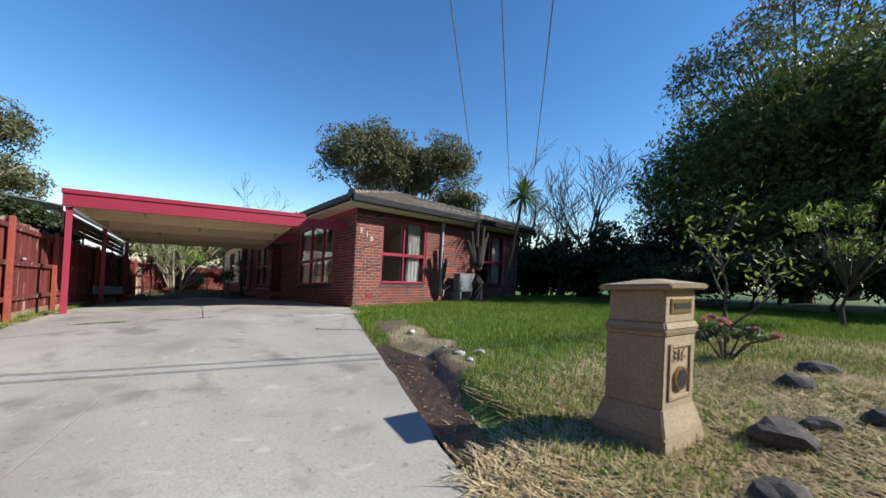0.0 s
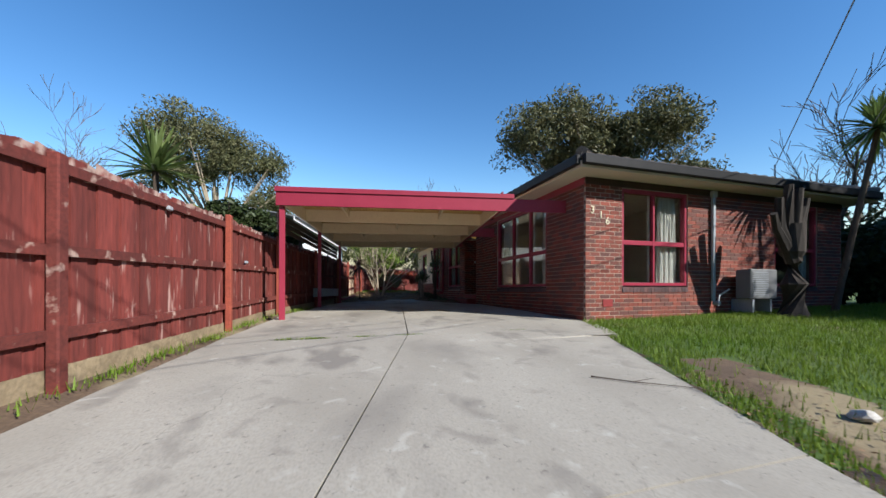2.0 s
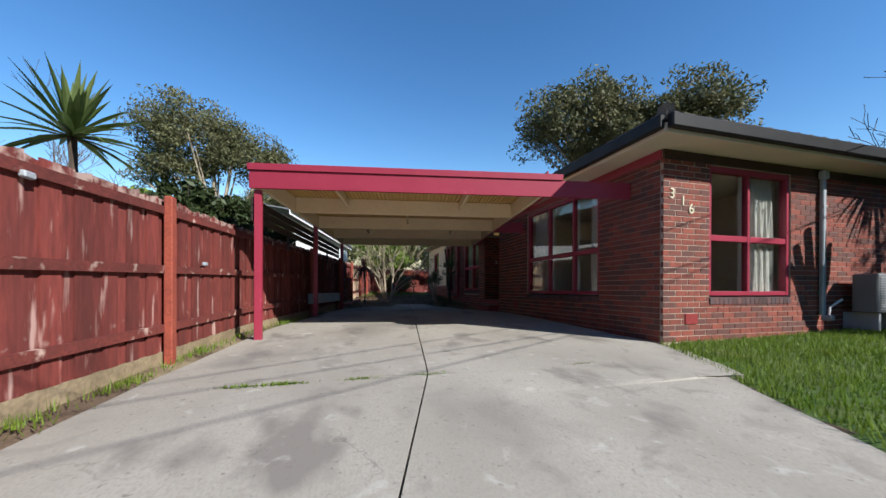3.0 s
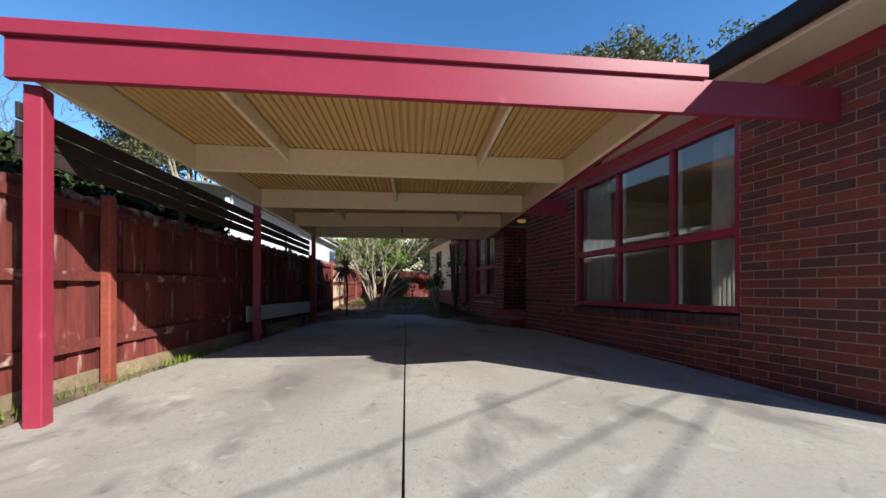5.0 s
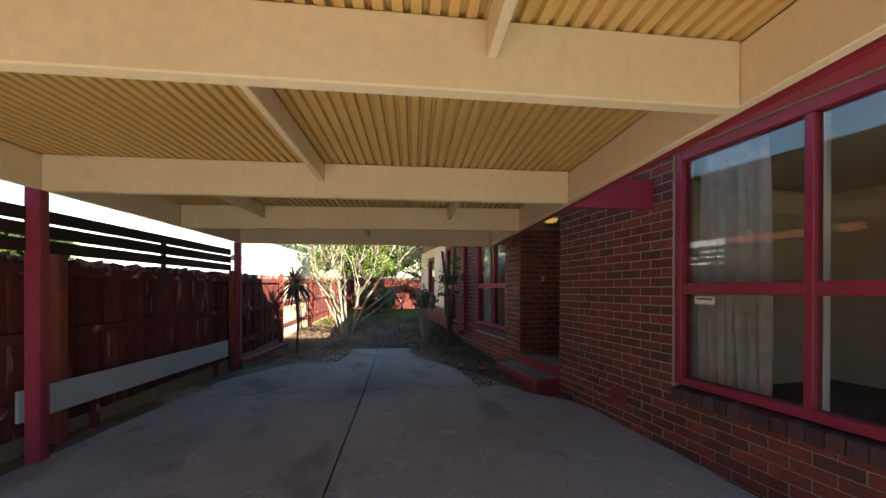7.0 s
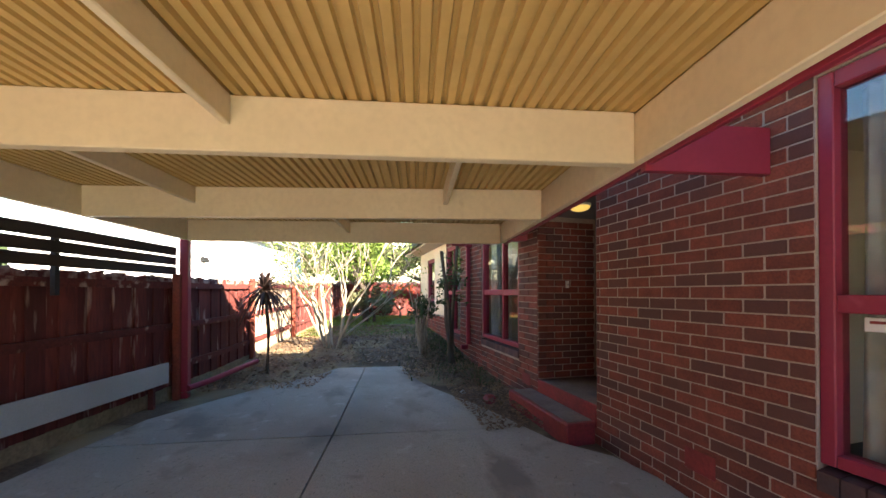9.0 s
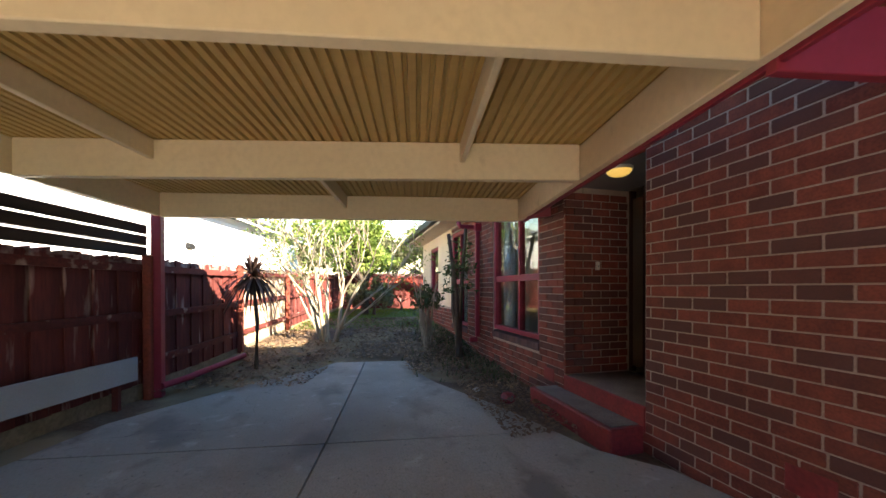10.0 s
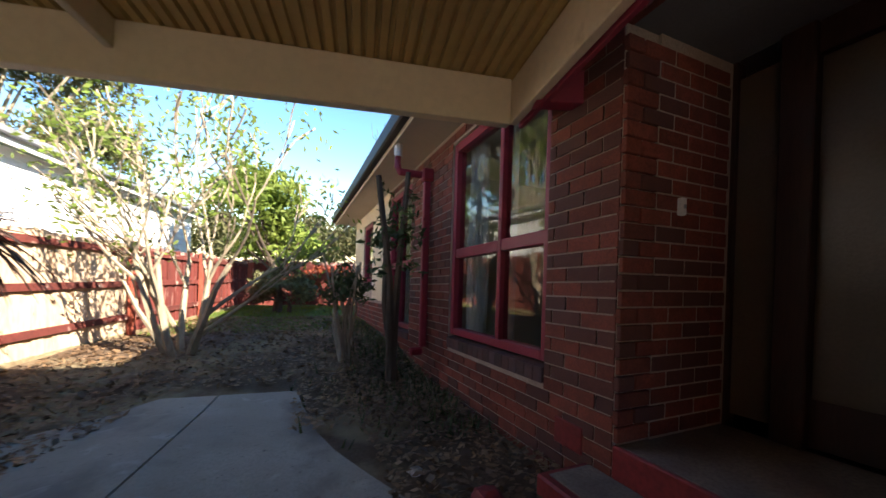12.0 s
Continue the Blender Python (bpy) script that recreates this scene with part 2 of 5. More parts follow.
BARK = mat("bark", (0.12, 0.088, 0.062), (0.075, 0.056, 0.042), rough=0.95, scale=4, fine=25, bump=0.8, stretch=(1, 1, 0.25))
PALEBARK = mat("pale_bark", (0.42, 0.35, 0.25), (0.30, 0.24, 0.17), rough=0.9, scale=4, fine=25, bump=0.5, stretch=(1, 1, 0.3))
DARKBARK = mat("dark_bark", (0.05, 0.038, 0.03), (0.03, 0.024, 0.02), rough=0.95, scale=4, fine=25, bump=0.8, stretch=(1, 1, 0.25))
TWIG = mat("grey_twig", (0.13, 0.105, 0.085), (0.09, 0.075, 0.06), rough=0.95, scale=3, bump=0)
GUM = leaf_mat("gum_leaf", (0.105, 0.115, 0.05), (0.16, 0.15, 0.07), 0.25)
# second colour carries the sunlit lime tint of the crown
DARKLEAF = leaf_mat("conifer_leaf", (0.05, 0.08, 0.018), (0.17, 0.21, 0.045), 0.2)
# shade of the taller trees is put into this leaf colour
SHADED_LEAF = leaf_mat("hedge_leaf", (0.03, 0.045, 0.015), (0.045, 0.062, 0.02), 0.1)
LIMELEAF = leaf_mat("lime_leaf", (0.16, 0.24, 0.045), (0.22, 0.28, 0.06), 0.4)
SHRUB = leaf_mat("shrub_leaf", (0.05, 0.075, 0.025), (0.075, 0.10, 0.035), 0.25)
REDLEAF = leaf_mat("red_leaf", (0.30, 0.05, 0.03), (0.36, 0.10, 0.05), 0.3)
SWORD = leaf_mat("sword_leaf", (0.10, 0.16, 0.04), (0.17, 0.22, 0.07), 0.25)
DEADSWORD = leaf_mat("purple_sword_leaf", (0.055, 0.03, 0.03), (0.09, 0.055, 0.04), 0.15)
GRASS = leaf_mat("grass_blade", (0.115, 0.2, 0.016), (0.17, 0.235, 0.03), 0.35)
STRAW = leaf_mat("dry_grass", (0.60, 0.48, 0.28), (0.46, 0.35, 0.20), 0.25)
LITTER = leaf_mat("leaf_litter", (0.30, 0.19, 0.10), (0.14, 0.085, 0.05), 0.1)
PETAL = leaf_mat("pink_petal", (0.55, 0.16, 0.16), (0.65, 0.35, 0.3), 0.3)
STONE = mat("dark_basalt", (0.09, 0.075, 0.065), (0.06, 0.05, 0.045), rough=0.9, scale=8, fine=40, bump=0.6)
RUBBLE = mat("pale_rubble", (0.55, 0.52, 0.48), (0.42, 0.39, 0.35), rough=0.9, scale=8, bump=0.4)
WEATHERB = mat("white_weatherboard", grain=0.92, c1=(0.80, 0.80, 0.80), c2=(0.74, 0.74, 0.74), rough=0.6, scale=2)
SHEDROOF = mat("grey_roof_sheet", (0.25, 0.26, 0.28), rough=0.5, scale=2)
WIRE = mat("cable", (0.25, 0.25, 0.26), rough=0.5, bump=0)
PIPE = mat("white_pipe_cap", (0.7, 0.72, 0.74), rough=0.4)
CURTAIN = leaf_mat("white_curtain", (0.84, 0.82, 0.78), (0.8, 0.78, 0.74), 0.35)
GLASS = glass_mat("window_glass")
LAMP = bpy.data.materials.new("lamp_glass")
LAMP.use_nodes = True
LAMP.node_tree.nodes["Principled BSDF"].inputs["Base Color"].default_value = (0.75, 0.5, 0.16, 1)
LAMP.node_tree.nodes["Principled BSDF"].inputs["Emission Color"].default_value = (1.0, 0.62, 0.15, 1)
LAMP.node_tree.nodes["Principled BSDF"].inputs["Emission Strength"].default_value = 0.1


# ---- builders ----
def thing(name, at, label, category, group="", kind=""):
    ob = new(name)
    ob.location = at
    ob.empty_display_size = 0.2
    return tagged(ob, label, category, group, kind)


def origin(ob):
    p = Vector((0, 0, 0))
    while ob:
        p += ob.location
        ob = ob.parent
    return p


def part(name, bm, material, parent=None, label="", kind=""):
    """Links a bmesh, drawn in the place's own metres, as one mesh under a thing or a part."""
    me = bpy.data.meshes.new(name)
    if parent:
        bmesh.ops.translate(bm, verts=bm.verts, vec=-origin(parent))
    bm.to_mesh(me)
    bm.free()
    me.materials.append(material)
    ob = new(name, me)
    ob.parent = parent
    return tagged(ob, label, "", "", kind)


def soup(name, verts, faces, material, parent=None, label="", kind=""):
    me = bpy.data.meshes.new(name)
    v = np.asarray(verts, dtype=float).reshape(-1, 3)
    if parent:
        v = v - np.array(origin(parent))
    me.from_pydata(v.tolist(), [], np.asarray(faces).tolist() if not isinstance(faces, list) else faces)
    me.materials.append(material)
    ob = new(name, me)
    ob.parent = parent
    return tagged(ob, label, "", "", kind)


def box(lo, hi, bm=None, bevel=0.0):
    bm = bm or bmesh.new()
    c = [(a + b) / 2 for a, b in zip(lo, hi)]
    s = [abs(b - a) for a, b in zip(lo, hi)]
    g = bmesh.ops.create_cube(bm, size=1, matrix=Matrix.Translation(c) @ Matrix.Diagonal((*s, 1)))
    if bevel:
        ed = list({e for v in g["verts"] for e in v.link_edges})
        bmesh.ops.bevel(bm, geom=ed, offset=bevel, segments=1, affect="EDGES")
    return bm


def beam(a, b, width, z0, z1, bm=None, bevel=0.006, side=0.0):
    """A board set on edge from a to b in plan, between two heights; side pushes it to the right of its run."""
    bm = bm or bmesh.new()
    a, b = Vector((a[0], a[1], 0)), Vector((b[0], b[1], 0))
    d = (b - a).normalized()
    r = Vector((d.y, -d.x, 0))
    m = Matrix.Identity(4)
    m.col[0], m.col[1], m.col[2] = (*d, 0), (*(-r), 0), (0, 0, 1, 0)
    m.translation = (a + b) / 2 + r * side + Vector((0, 0, (z0 + z1) / 2))
    g = bmesh.ops.create_cube(bm, size=1, matrix=m @ Matrix.Diagonal(((b - a).length, width, z1 - z0, 1)))
    if bevel:
        ed = list({e for v in g["verts"] for e in v.link_edges})
        bmesh.ops.bevel(bm, geom=ed, offset=bevel, segments=1, affect="EDGES")
    return bm


def tube_data(pts, radii, sides=6):
    """Points and faces of a tapered round stem along pts."""
    V, F = [], []
    for i, p in enumerate(pts):
        p = Vector(p)
        d = Vector(pts[min(i + 1, len(pts) - 1)]) - Vector(pts[max(i - 1, 0)])
        q = d.to_track_quat("Z", "Y")
        for k in range(sides):
            a = 2 * math.pi * k / sides
            V.append(tuple(p + q @ Vector((math.cos(a) * radii[i], math.sin(a) * radii[i], 0))))
        if i:
            o = (i - 1) * sides
            for k in range(sides):
                F.append((o + k, o + (k + 1) % sides, o + sides + (k + 1) % sides, o + sides + k))
    F.append(tuple(range(sides))[::-1])
    F.append(tuple(range(len(V) - sides, len(V))))
    return V, F


def tube(name, pts, radii, material, parent=None, label="", sides=8):
    if isinstance(radii, (int, float)):
        radii = [radii] * len(pts)
    V, F = tube_data(pts, radii, sides)
    return soup(name, V, F, material, parent, label)


def merged(chunks):
    V, F, o = [], [], 0
    for v, f in chunks:
        V += v
        F += [tuple(i + o for i in q) for q in f]
        o += len(v)
    return V, F


def interp(x, table):
    return float(np.interp(x, [t[0] for t in table], [t[1] for t in table]))


RISE = [(-40, -0.9), (0, -0.74), (4.5, -0.62), (8.5, -0.44), (12.6, -0.21), (16, -0.09), (20.2, 0.0), (23.2, 0.04), (25.5, 0.27), (33, 0.5), (60, 0.9)]


def edge_x(y):
    """The driveway's lawn edge."""
    return 0.68 + (y - 4.7) * 0.482


def trench(x, y):
    """How deep the washed-out gutter beside the drive lies under the lawn."""
    d = x - edge_x(y)
    if not (-0.2 < d < 1.6 and 4.6 < y < 8.6):
        return 0.0
    wide = 0.62 + 0.22 * noise.noise((y * 1.3, 0, 7))
    across = min(1.0, max(0.0, (d + 0.1) / 0.2)) * min(1.0, max(0.0, (wide + 0.22 - d) / 0.22))
    return 0.15 * across * min(1.0, max(0.0, (y - 4.7) / 0.9)) * min(1.0, max(0.0, (8.5 - y) / 1.2))


def ground_z(x, y):
    z = interp(y, RISE)
    if y < 13.6:
        z += 0.025 * max(0.0, min(x - edge_x(y), 9.0))
    return z - trench(x, y)


def fence_x(y):
    return interp(y, [(-5, -4.55), (10.7, -2.30), (13.78, -1.86), (16.1, -1.56), (22.4, 0.0), (23.1, 0.19), (33, 2.05)])


def bare(x, y_):
    """The worn, muddy strip a little off the drive's edge."""
    return abs((x - edge_x(y_)) - 0.78 + 0.3 * noise.noise((y_, 0, 4))) < 0.42 and 6.2 < y_ < 10.2


# ---- ground ----
def ground_sheet():
    xs = [-400, -150, -60, -30, -18, -10] + [-6 + 0.4 * i for i in range(16)] + [0.4 + 0.12 * i for i in range(34)] + [4.6 + 0.4 * i for i in range(30)] + [18, 22, 30, 60, 150, 400]
    ys = [-200, -60, -20, -8] + [-3 + 0.4 * i for i in range(18)] + [4.3 + 0.15 * i for i in range(30)] + [9.0 + 0.4 * i for i in range(66)] + [38, 45, 60, 150, 500]
    V, F = [], []
    for y in ys:
        for x in xs:
            z = ground_z(x, y)
            on_slab = fence_x(y) < x < (edge_x(y) + 0.25 if y < 13.4 else 5.2) and y < 23.6
            if on_slab:
                z -= 0.05
            else:
                z += 0.05 * noise.noise((x * 0.8, y * 0.8, 0)) + 0.02 * noise.noise((x * 3, y * 3, 2))
            V.append((x, y, z))
    n = len(xs)
    for j in range(len(ys) - 1):
        for i in range(n - 1):
            F.append((j * n + i, j * n + i + 1, (j + 1) * n + i + 1, (j + 1) * n + i))
    ob = soup("ground", V, F, SOIL)
    ob.data.materials.append(TURF)
    for p in ob.data.polygons:
        c = p.center
        lawn = (c.y < 13.4 and c.x > edge_x(c.y) + 0.1 and not bare(c.x, c.y)) or c.y > 27 or c.x > 14 or c.x < -6
        p.material_index = 1 if lawn else 0
        p.use_smooth = True
    return tagged(ob, "sloping ground of soil and turf round the house", "ground", kind="structure")


ground_sheet()
driveway = thing("driveway", (1.0, 12.0, interp(12, RISE)), "weathered grey concrete driveway in two rows of slabs", "driveway", kind="structure")


def joint_x(y):
    return interp(y, [(-3, -3.7), (6.24, -0.92), (8.36, -0.3), (9.78, 0.135), (12.6, 1.0), (20.25, 2.27), (23.5, 2.74)])


def slab(u, y0, y1):
    """One slab of the drive: u 0 beside the fence, 1 beside the lawn and the house."""
    V, F, n = [], [], max(2, int((y1 - y0) / 0.35))

    def ends(y):
        if u == 0:
            return fence_x(y) + interp(y, [(9, 0.42), (14, 0.35), (17, 0.32), (21, 0.45), (22.4, 1.2), (23.4, 2.0)]), joint_x(y) - 0.008
        right = edge_x(y) if y < 12.6 else interp(y, [(12.6, edge_x(12.6)), (13.4, 4.86), (19.4, 4.97), (19.7, 4.55), (21.0, 4.15), (22.2, 3.6), (23.4, 3.45)])
        return joint_x(y) + 0.008, right
    for i in range(n + 1):
        y = y0 + (y1 - y0) * i / n
        a, b = ends(y)
        wob = 0.03 * noise.noise((y * 2.2, u * 9, 0))
        for k in range(7):
            x = a + (b - a) * k / 6
            if (k == 6 and u == 1) or (k == 0 and u == 0):
                x += wob
            yy = y - 0.13 * (x - joint_x(y)) * (1 if 12 < y else 0)
            V.append((x, yy, interp(y, RISE)))
    m = len(V)
    V += [(x, y, z - 0.12) for x, y, z in V]
    for i in range(n):
        for k in range(6):
            q = (i * 7 + k, i * 7 + k + 1, (i + 1) * 7 + k + 1, (i + 1) * 7 + k)
            F.append(q)
        F.append((i * 7 + 6, i * 7 + 6 + m, (i + 1) * 7 + 6 + m, (i + 1) * 7 + 6))
        F.append((i * 7, (i + 1) * 7, (i + 1) * 7 + m, i * 7 + m))
    for k in range(6):
        F.append((k, k + m, k + 1 + m, k + 1))
        F.append((n * 7 + k, n * 7 + k + 1, n * 7 + k + 1 + m, n * 7 + k + m))
    return soup("slab", V, F, CONCRETE, driveway)


CROSS = [-3.0, 4.1, 8.35, 12.55, 16.4, 20.25, 23.45]
for y0, y1 in zip(CROSS, CROSS[1:]):
    for u in (0, 1):
        slab(u, y0 + 0.008, y1 - 0.008)


# ---- house ----
HX, HY, HTOP, HX2, HY2 = 5.0, 13.4, 2.9, 13.6, 29.2
COURSE, LONG = 0.0915, 0.255
SIDE_OPEN = [(14.84, 17.66, 0.5, 2.74), (19.5, 20.72, 0.1, 2.62), (21.3, 22.92, 0.58, 2.74), (24.35, 25.6, 0.45, 2.74), (27.0, 28.0, 1.2, 2.6)]
FRONT_OPEN = [(5.94, 7.85, 0.5, 2.74), (10.85, 12.55, 0.5, 2.74)]


def wall_core(name, axis, at, thick, u0, u1, z0, z1, openings, material, label):
    """A wall with its openings cut through, as one closed set of blocks."""
    us = sorted({u0, u1, *[o[0] for o in openings], *[o[1] for o in openings]})
    bm = bmesh.new()
    for a, b in zip(us, us[1:]):
        cuts = [(o[2], o[3]) for o in openings if o[0] <= a and o[1] >= b]
        zs = [z0] + [z for c in sorted(cuts) for z in c] + [z1]
        for lo, hi in zip(zs[::2], zs[1::2]):
            if hi - lo > 0.01:
                if axis == "y":
                    box((at, a, lo), (at + thick, b, hi), bm)
                else:
                    box((a, at, lo), (b, at + thick, hi), bm)
    return part(name, bm, material, None, label, "structure")


wall_west = wall_core("wall_west", "y", HX - 0.018, 0.25, HY + 0.232, HY2, -0.3, HTOP, SIDE_OPEN, MORTAR, "")
tagged(wall_west, "red brick side wall of the house under the carport", "wall")
wall_south = wall_core("wall_south", "x", HY - 0.018, 0.25, HX - 0.018, HX2, -0.3, HTOP, FRONT_OPEN, MORTAR, "")
tagged(wall_south, "sunlit red brick front wall of the house", "wall")
for nm, lo, hi in (("wall_east", (HX2 - 0.23, HY + 0.24, -0.3), (HX2, HY2, HTOP)), ("wall_north", (HX + 0.24, HY2 - 0.23, -0.3), (HX2 - 0.24, HY2, HTOP))):
    tagged(part(nm, box(lo, hi), MORTAR), "plain rear brick wall of the house", "wall", kind="structure")
tagged(part("inner_wall", box((8.6, HY + 0.25, 0.0), (8.7, HY2 - 0.24, 2.8)), PLASTER), "cream plaster wall inside the rooms", "wall", kind="structure")
for y in (18.4, 21.05, 24.0):
    tagged(part("inner_wall", box((HX + 0.25, y, 0.0), (8.6, y + 0.08, 2.8)), PLASTER), "cream plaster wall inside the rooms", "wall", kind="structure")
tagged(part("floor", box((HX + 0.24, HY + 0.24, 0.1), (HX2 - 0.24, HY2 - 0.24, 0.2)), CARPET), "dark carpeted floor inside the rooms", "floor", kind="structure")
tagged(part("ceiling", box((HX + 0.24, HY + 0.24, 2.80), (HX2 - 0.24, HY2 - 0.24, 2.86)), PLASTER), "plain plaster ceiling inside the rooms", "ceiling", kind="structure")

BRICK_MESHES = {}


def brick_mesh(length, axis):
    key = (round(length, 2), axis)
    if key not in BRICK_MESHES:
        l, t, h = length / 2, 0.05, COURSE - 0.011
        s = (t, l * 2, h) if axis == "y" else (l * 2, t, h)
        bm = box([-v / 2 for v in s], [v / 2 for v in s], bevel=0.004)
        me = bpy.data.meshes.new("brick")
        bm.to_mesh(me)
        bm.free()
        me.materials.append(BRICK)
        BRICK_MESHES[key] = me
    return BRICK_MESHES[key]


def lay(axis, at, u0, u1, z0, z1, openings, flip=1):
    """Every brick of a face in stretcher bond: its middle along the wall, its height and its length."""
    out = []
    k = 0
    z = z0
    while z + COURSE <= z1 + 0.02:
        mid = z + COURSE / 2
        gaps = sorted((o[0], o[1]) for o in openings if o[2] < mid < o[3])
        runs, a = [], u0
        for g0, g1 in gaps:
            if g0 > a:
                runs.append((a, g0))
            a = max(a, g1)
        if a < u1:
            runs.append((a, u1))
        for a, b in runs:
            u = a - (LONG / 2 if k % 2 else 0)
            while u < b - 0.02:
                p, q = max(u, a), min(u + LONG, b)
                if q - p > 0.04:
                    out.append(((p + q) / 2, mid, q - p - 0.012))
                u += LONG
        z += COURSE
        k += 1
    return out


def joined_bricks(name, axis, at, bricks, parent, material=BRICKS, proud=0.05):
    V, F = [], []
    for u, z, l in bricks:
        h = (COURSE - 0.011) / 2
        d = proud / 2 + 0.001 * random.uniform(-1, 1)
        s = (d, l / 2, h) if axis == "y" else (l / 2, d, h)
        c = (at, u, z) if axis == "y" else (u, at, z)
        o = len(V)
        for i in (-1, 1):
            for j in (-1, 1):
                for k in (-1, 1):
                    V.append((c[0] + i * s[0], c[1] + j * s[1], c[2] + k * s[2]))
        F += [tuple(o + i for i in q) for q in ((0, 1, 3, 2), (4, 6, 7, 5), (0, 4, 5, 1), (2, 3, 7, 6), (0, 2, 6, 4), (1, 5, 7, 3))]
    return soup(name, V, F, material, parent, "", "stuff")


def window(name, axis, at, u0, u1, z0, z1, mids, rail, label, curtains=(), bars=0.055):
    """A timber window: frame, mullions, transom, a pane in every light, a sloping brick sill; curtains are things of their own."""
    c = ((at + 0.08, (u0 + u1) / 2, z0) if axis == "y" else ((u0 + u1) / 2, at + 0.08, z0))
    w = thing(name, c, label, "window", kind="structure")

    def bx(a, b, lo, hi, d0, d1, bev=0.006):
        return box((at + d0, a, lo), (at + d1, b, hi), None, bev) if axis == "y" else box((a, at + d0, lo), (b, at + d1, hi), None, bev)
    zs = z0 + 0.08
    part("frame_jamb", bx(u0, u0 + 0.07, zs, z1, 0.0, 0.12), CRIMSON, w)
    part("frame_jamb", bx(u1 - 0.07, u1, zs, z1, 0.0, 0.12), CRIMSON, w)
    part("frame_head", bx(u0 + 0.07, u1 - 0.07, z1 - 0.09, z1, 0.002, 0.12), CRIMSON, w)
    part("frame_foot", bx(u0 + 0.07, u1 - 0.07, zs, zs + 0.07, 0.002, 0.12), CRIMSON, w)
    cols = [u0 + 0.07] + list(mids) + [u1 - 0.07]
    for m in mids:
        part("mullion", bx(m - bars / 2, m + bars / 2, zs + 0.07, z1 - 0.09, 0.01, 0.11), CRIMSON, w)
        part("inner_stile", bx(m - bars / 2 - 0.004, m + bars / 2 + 0.004, zs + 0.02, z1 - 0.05, 0.112, 0.175), WHITE, w, "white painted inner stile")
    for i, (a, b) in enumerate(zip(cols, cols[1:])):
        a2 = a + (bars / 2 if i else 0)
        b2 = b - (bars / 2 if i < len(mids) else 0)
        if rail:
            part("transom", bx(a2, b2, rail - 0.05, rail + 0.05, 0.012, 0.108), CRIMSON, w)
        lights = [(zs + 0.07, rail - 0.05), (rail + 0.05, z1 - 0.09)] if rail else [(zs + 0.07, z1 - 0.09)]
        for lo, hi in lights:
            p = part("pane", bx(a2 - 0.005, b2 + 0.005, lo - 0.005, hi + 0.005, 0.055, 0.061, 0), GLASS, w)
            p.visible_shadow = False
    bm = bmesh.new()
    n = int((u1 - u0) / 0.1)
    for i in range(n):
        a = u0 + (u1 - u0) * i / n
        b = a + (u1 - u0) / n - 0.008
        if axis == "y":
            box((at - 0.04, a, z0 - 0.03), (at + 0.14, b, z0 + 0.075), bm)
        else:
            box((a, at - 0.04, z0 - 0.03), (b, at + 0.14, z0 + 0.075), bm)
    for v in bm.verts:
        d = (v.co.x if axis == "y" else v.co.y) - at
        if d < 0:
            v.co.z -= 0.03
    part("sill", bm, SILL, w, "row of dark bricks laid on edge")
    for a, b, lo, hi in curtains:
        V, F = [], []
        n = 40
        for i in range(n + 1):
            u = a + (b - a) * i / n
            d = 0.18 + 0.03 * math.sin(i * 1.15) + 0.012 * math.sin(i * 2.9)
            for k in range(5):
                z = lo + (hi - lo) * k / 4
                dd = d + 0.02 * math.sin(i * 0.6 + k)
                V.append((at + dd, u, z) if axis == "y" else (u, at + dd, z))
        for i in range(n):
            for k in range(4):
                F.append((i * 5 + k, (i + 1) * 5 + k, (i + 1) * 5 + k + 1, i * 5 + k + 1))
        cu = soup("curtain", V, F, CURTAIN)
        for p in cu.data.polygons:
            p.use_smooth = True
        tagged(cu, "white gathered curtain hanging inside a window", "curtain", "curtains")
    return w


window("window_1", "x", HY, 5.94, 7.85, 0.5, 2.74, [6.87], 1.545, "crimson timber front window of four lights with a white curtain", [(7.15, 7.72, 0.6, 2.66), (5.98, 6.06, 0.6, 2.66)])
window("window_2", "x", HY, 10.85, 12.55, 0.5, 2.74, [11.7], 1.545, "crimson timber front window behind the pruned tree", [(11.8, 12.45, 0.6, 2.66)])
window("window_3", "y", HX, 14.84, 17.66, 0.5, 2.74, [15.7, 16.66], 1.47, "wide crimson timber window of six lights facing the carport", [(16.98, 17.58, 0.55, 2.66), (14.9, 15.3, 0.55, 2.66)])
window("window_4", "y", HX, 21.3, 22.92, 0.58, 2.74, [21.97], 1.54, "crimson timber window of four lights beyond the porch", [(22.5, 22.84, 0.66, 2.66)])
window("window_5", "y", HX, 24.35, 25.6, 0.45, 2.74, [25.0], 1.54, "tall crimson timber window beyond the downpipe", [(25.2, 25.5, 0.5, 2.66)])
window("window_6", "y", HX, 27.0, 28.0, 1.2, 2.6, [], 0, "small dark window at the far end of the house")
for a, b, lo, hi in ((25.62, 26.98, 0.9, 2.88), (28.02, 29.2, 0.9, 2.88), (26.98, 28.02, 2.61, 2.88)):
    tagged(part("cream_panel", box((HX - 0.032, a, lo), (HX + 0.0, b, hi)), CREAM), "cream painted wall panel at the far end", "wall panel", kind="structure")

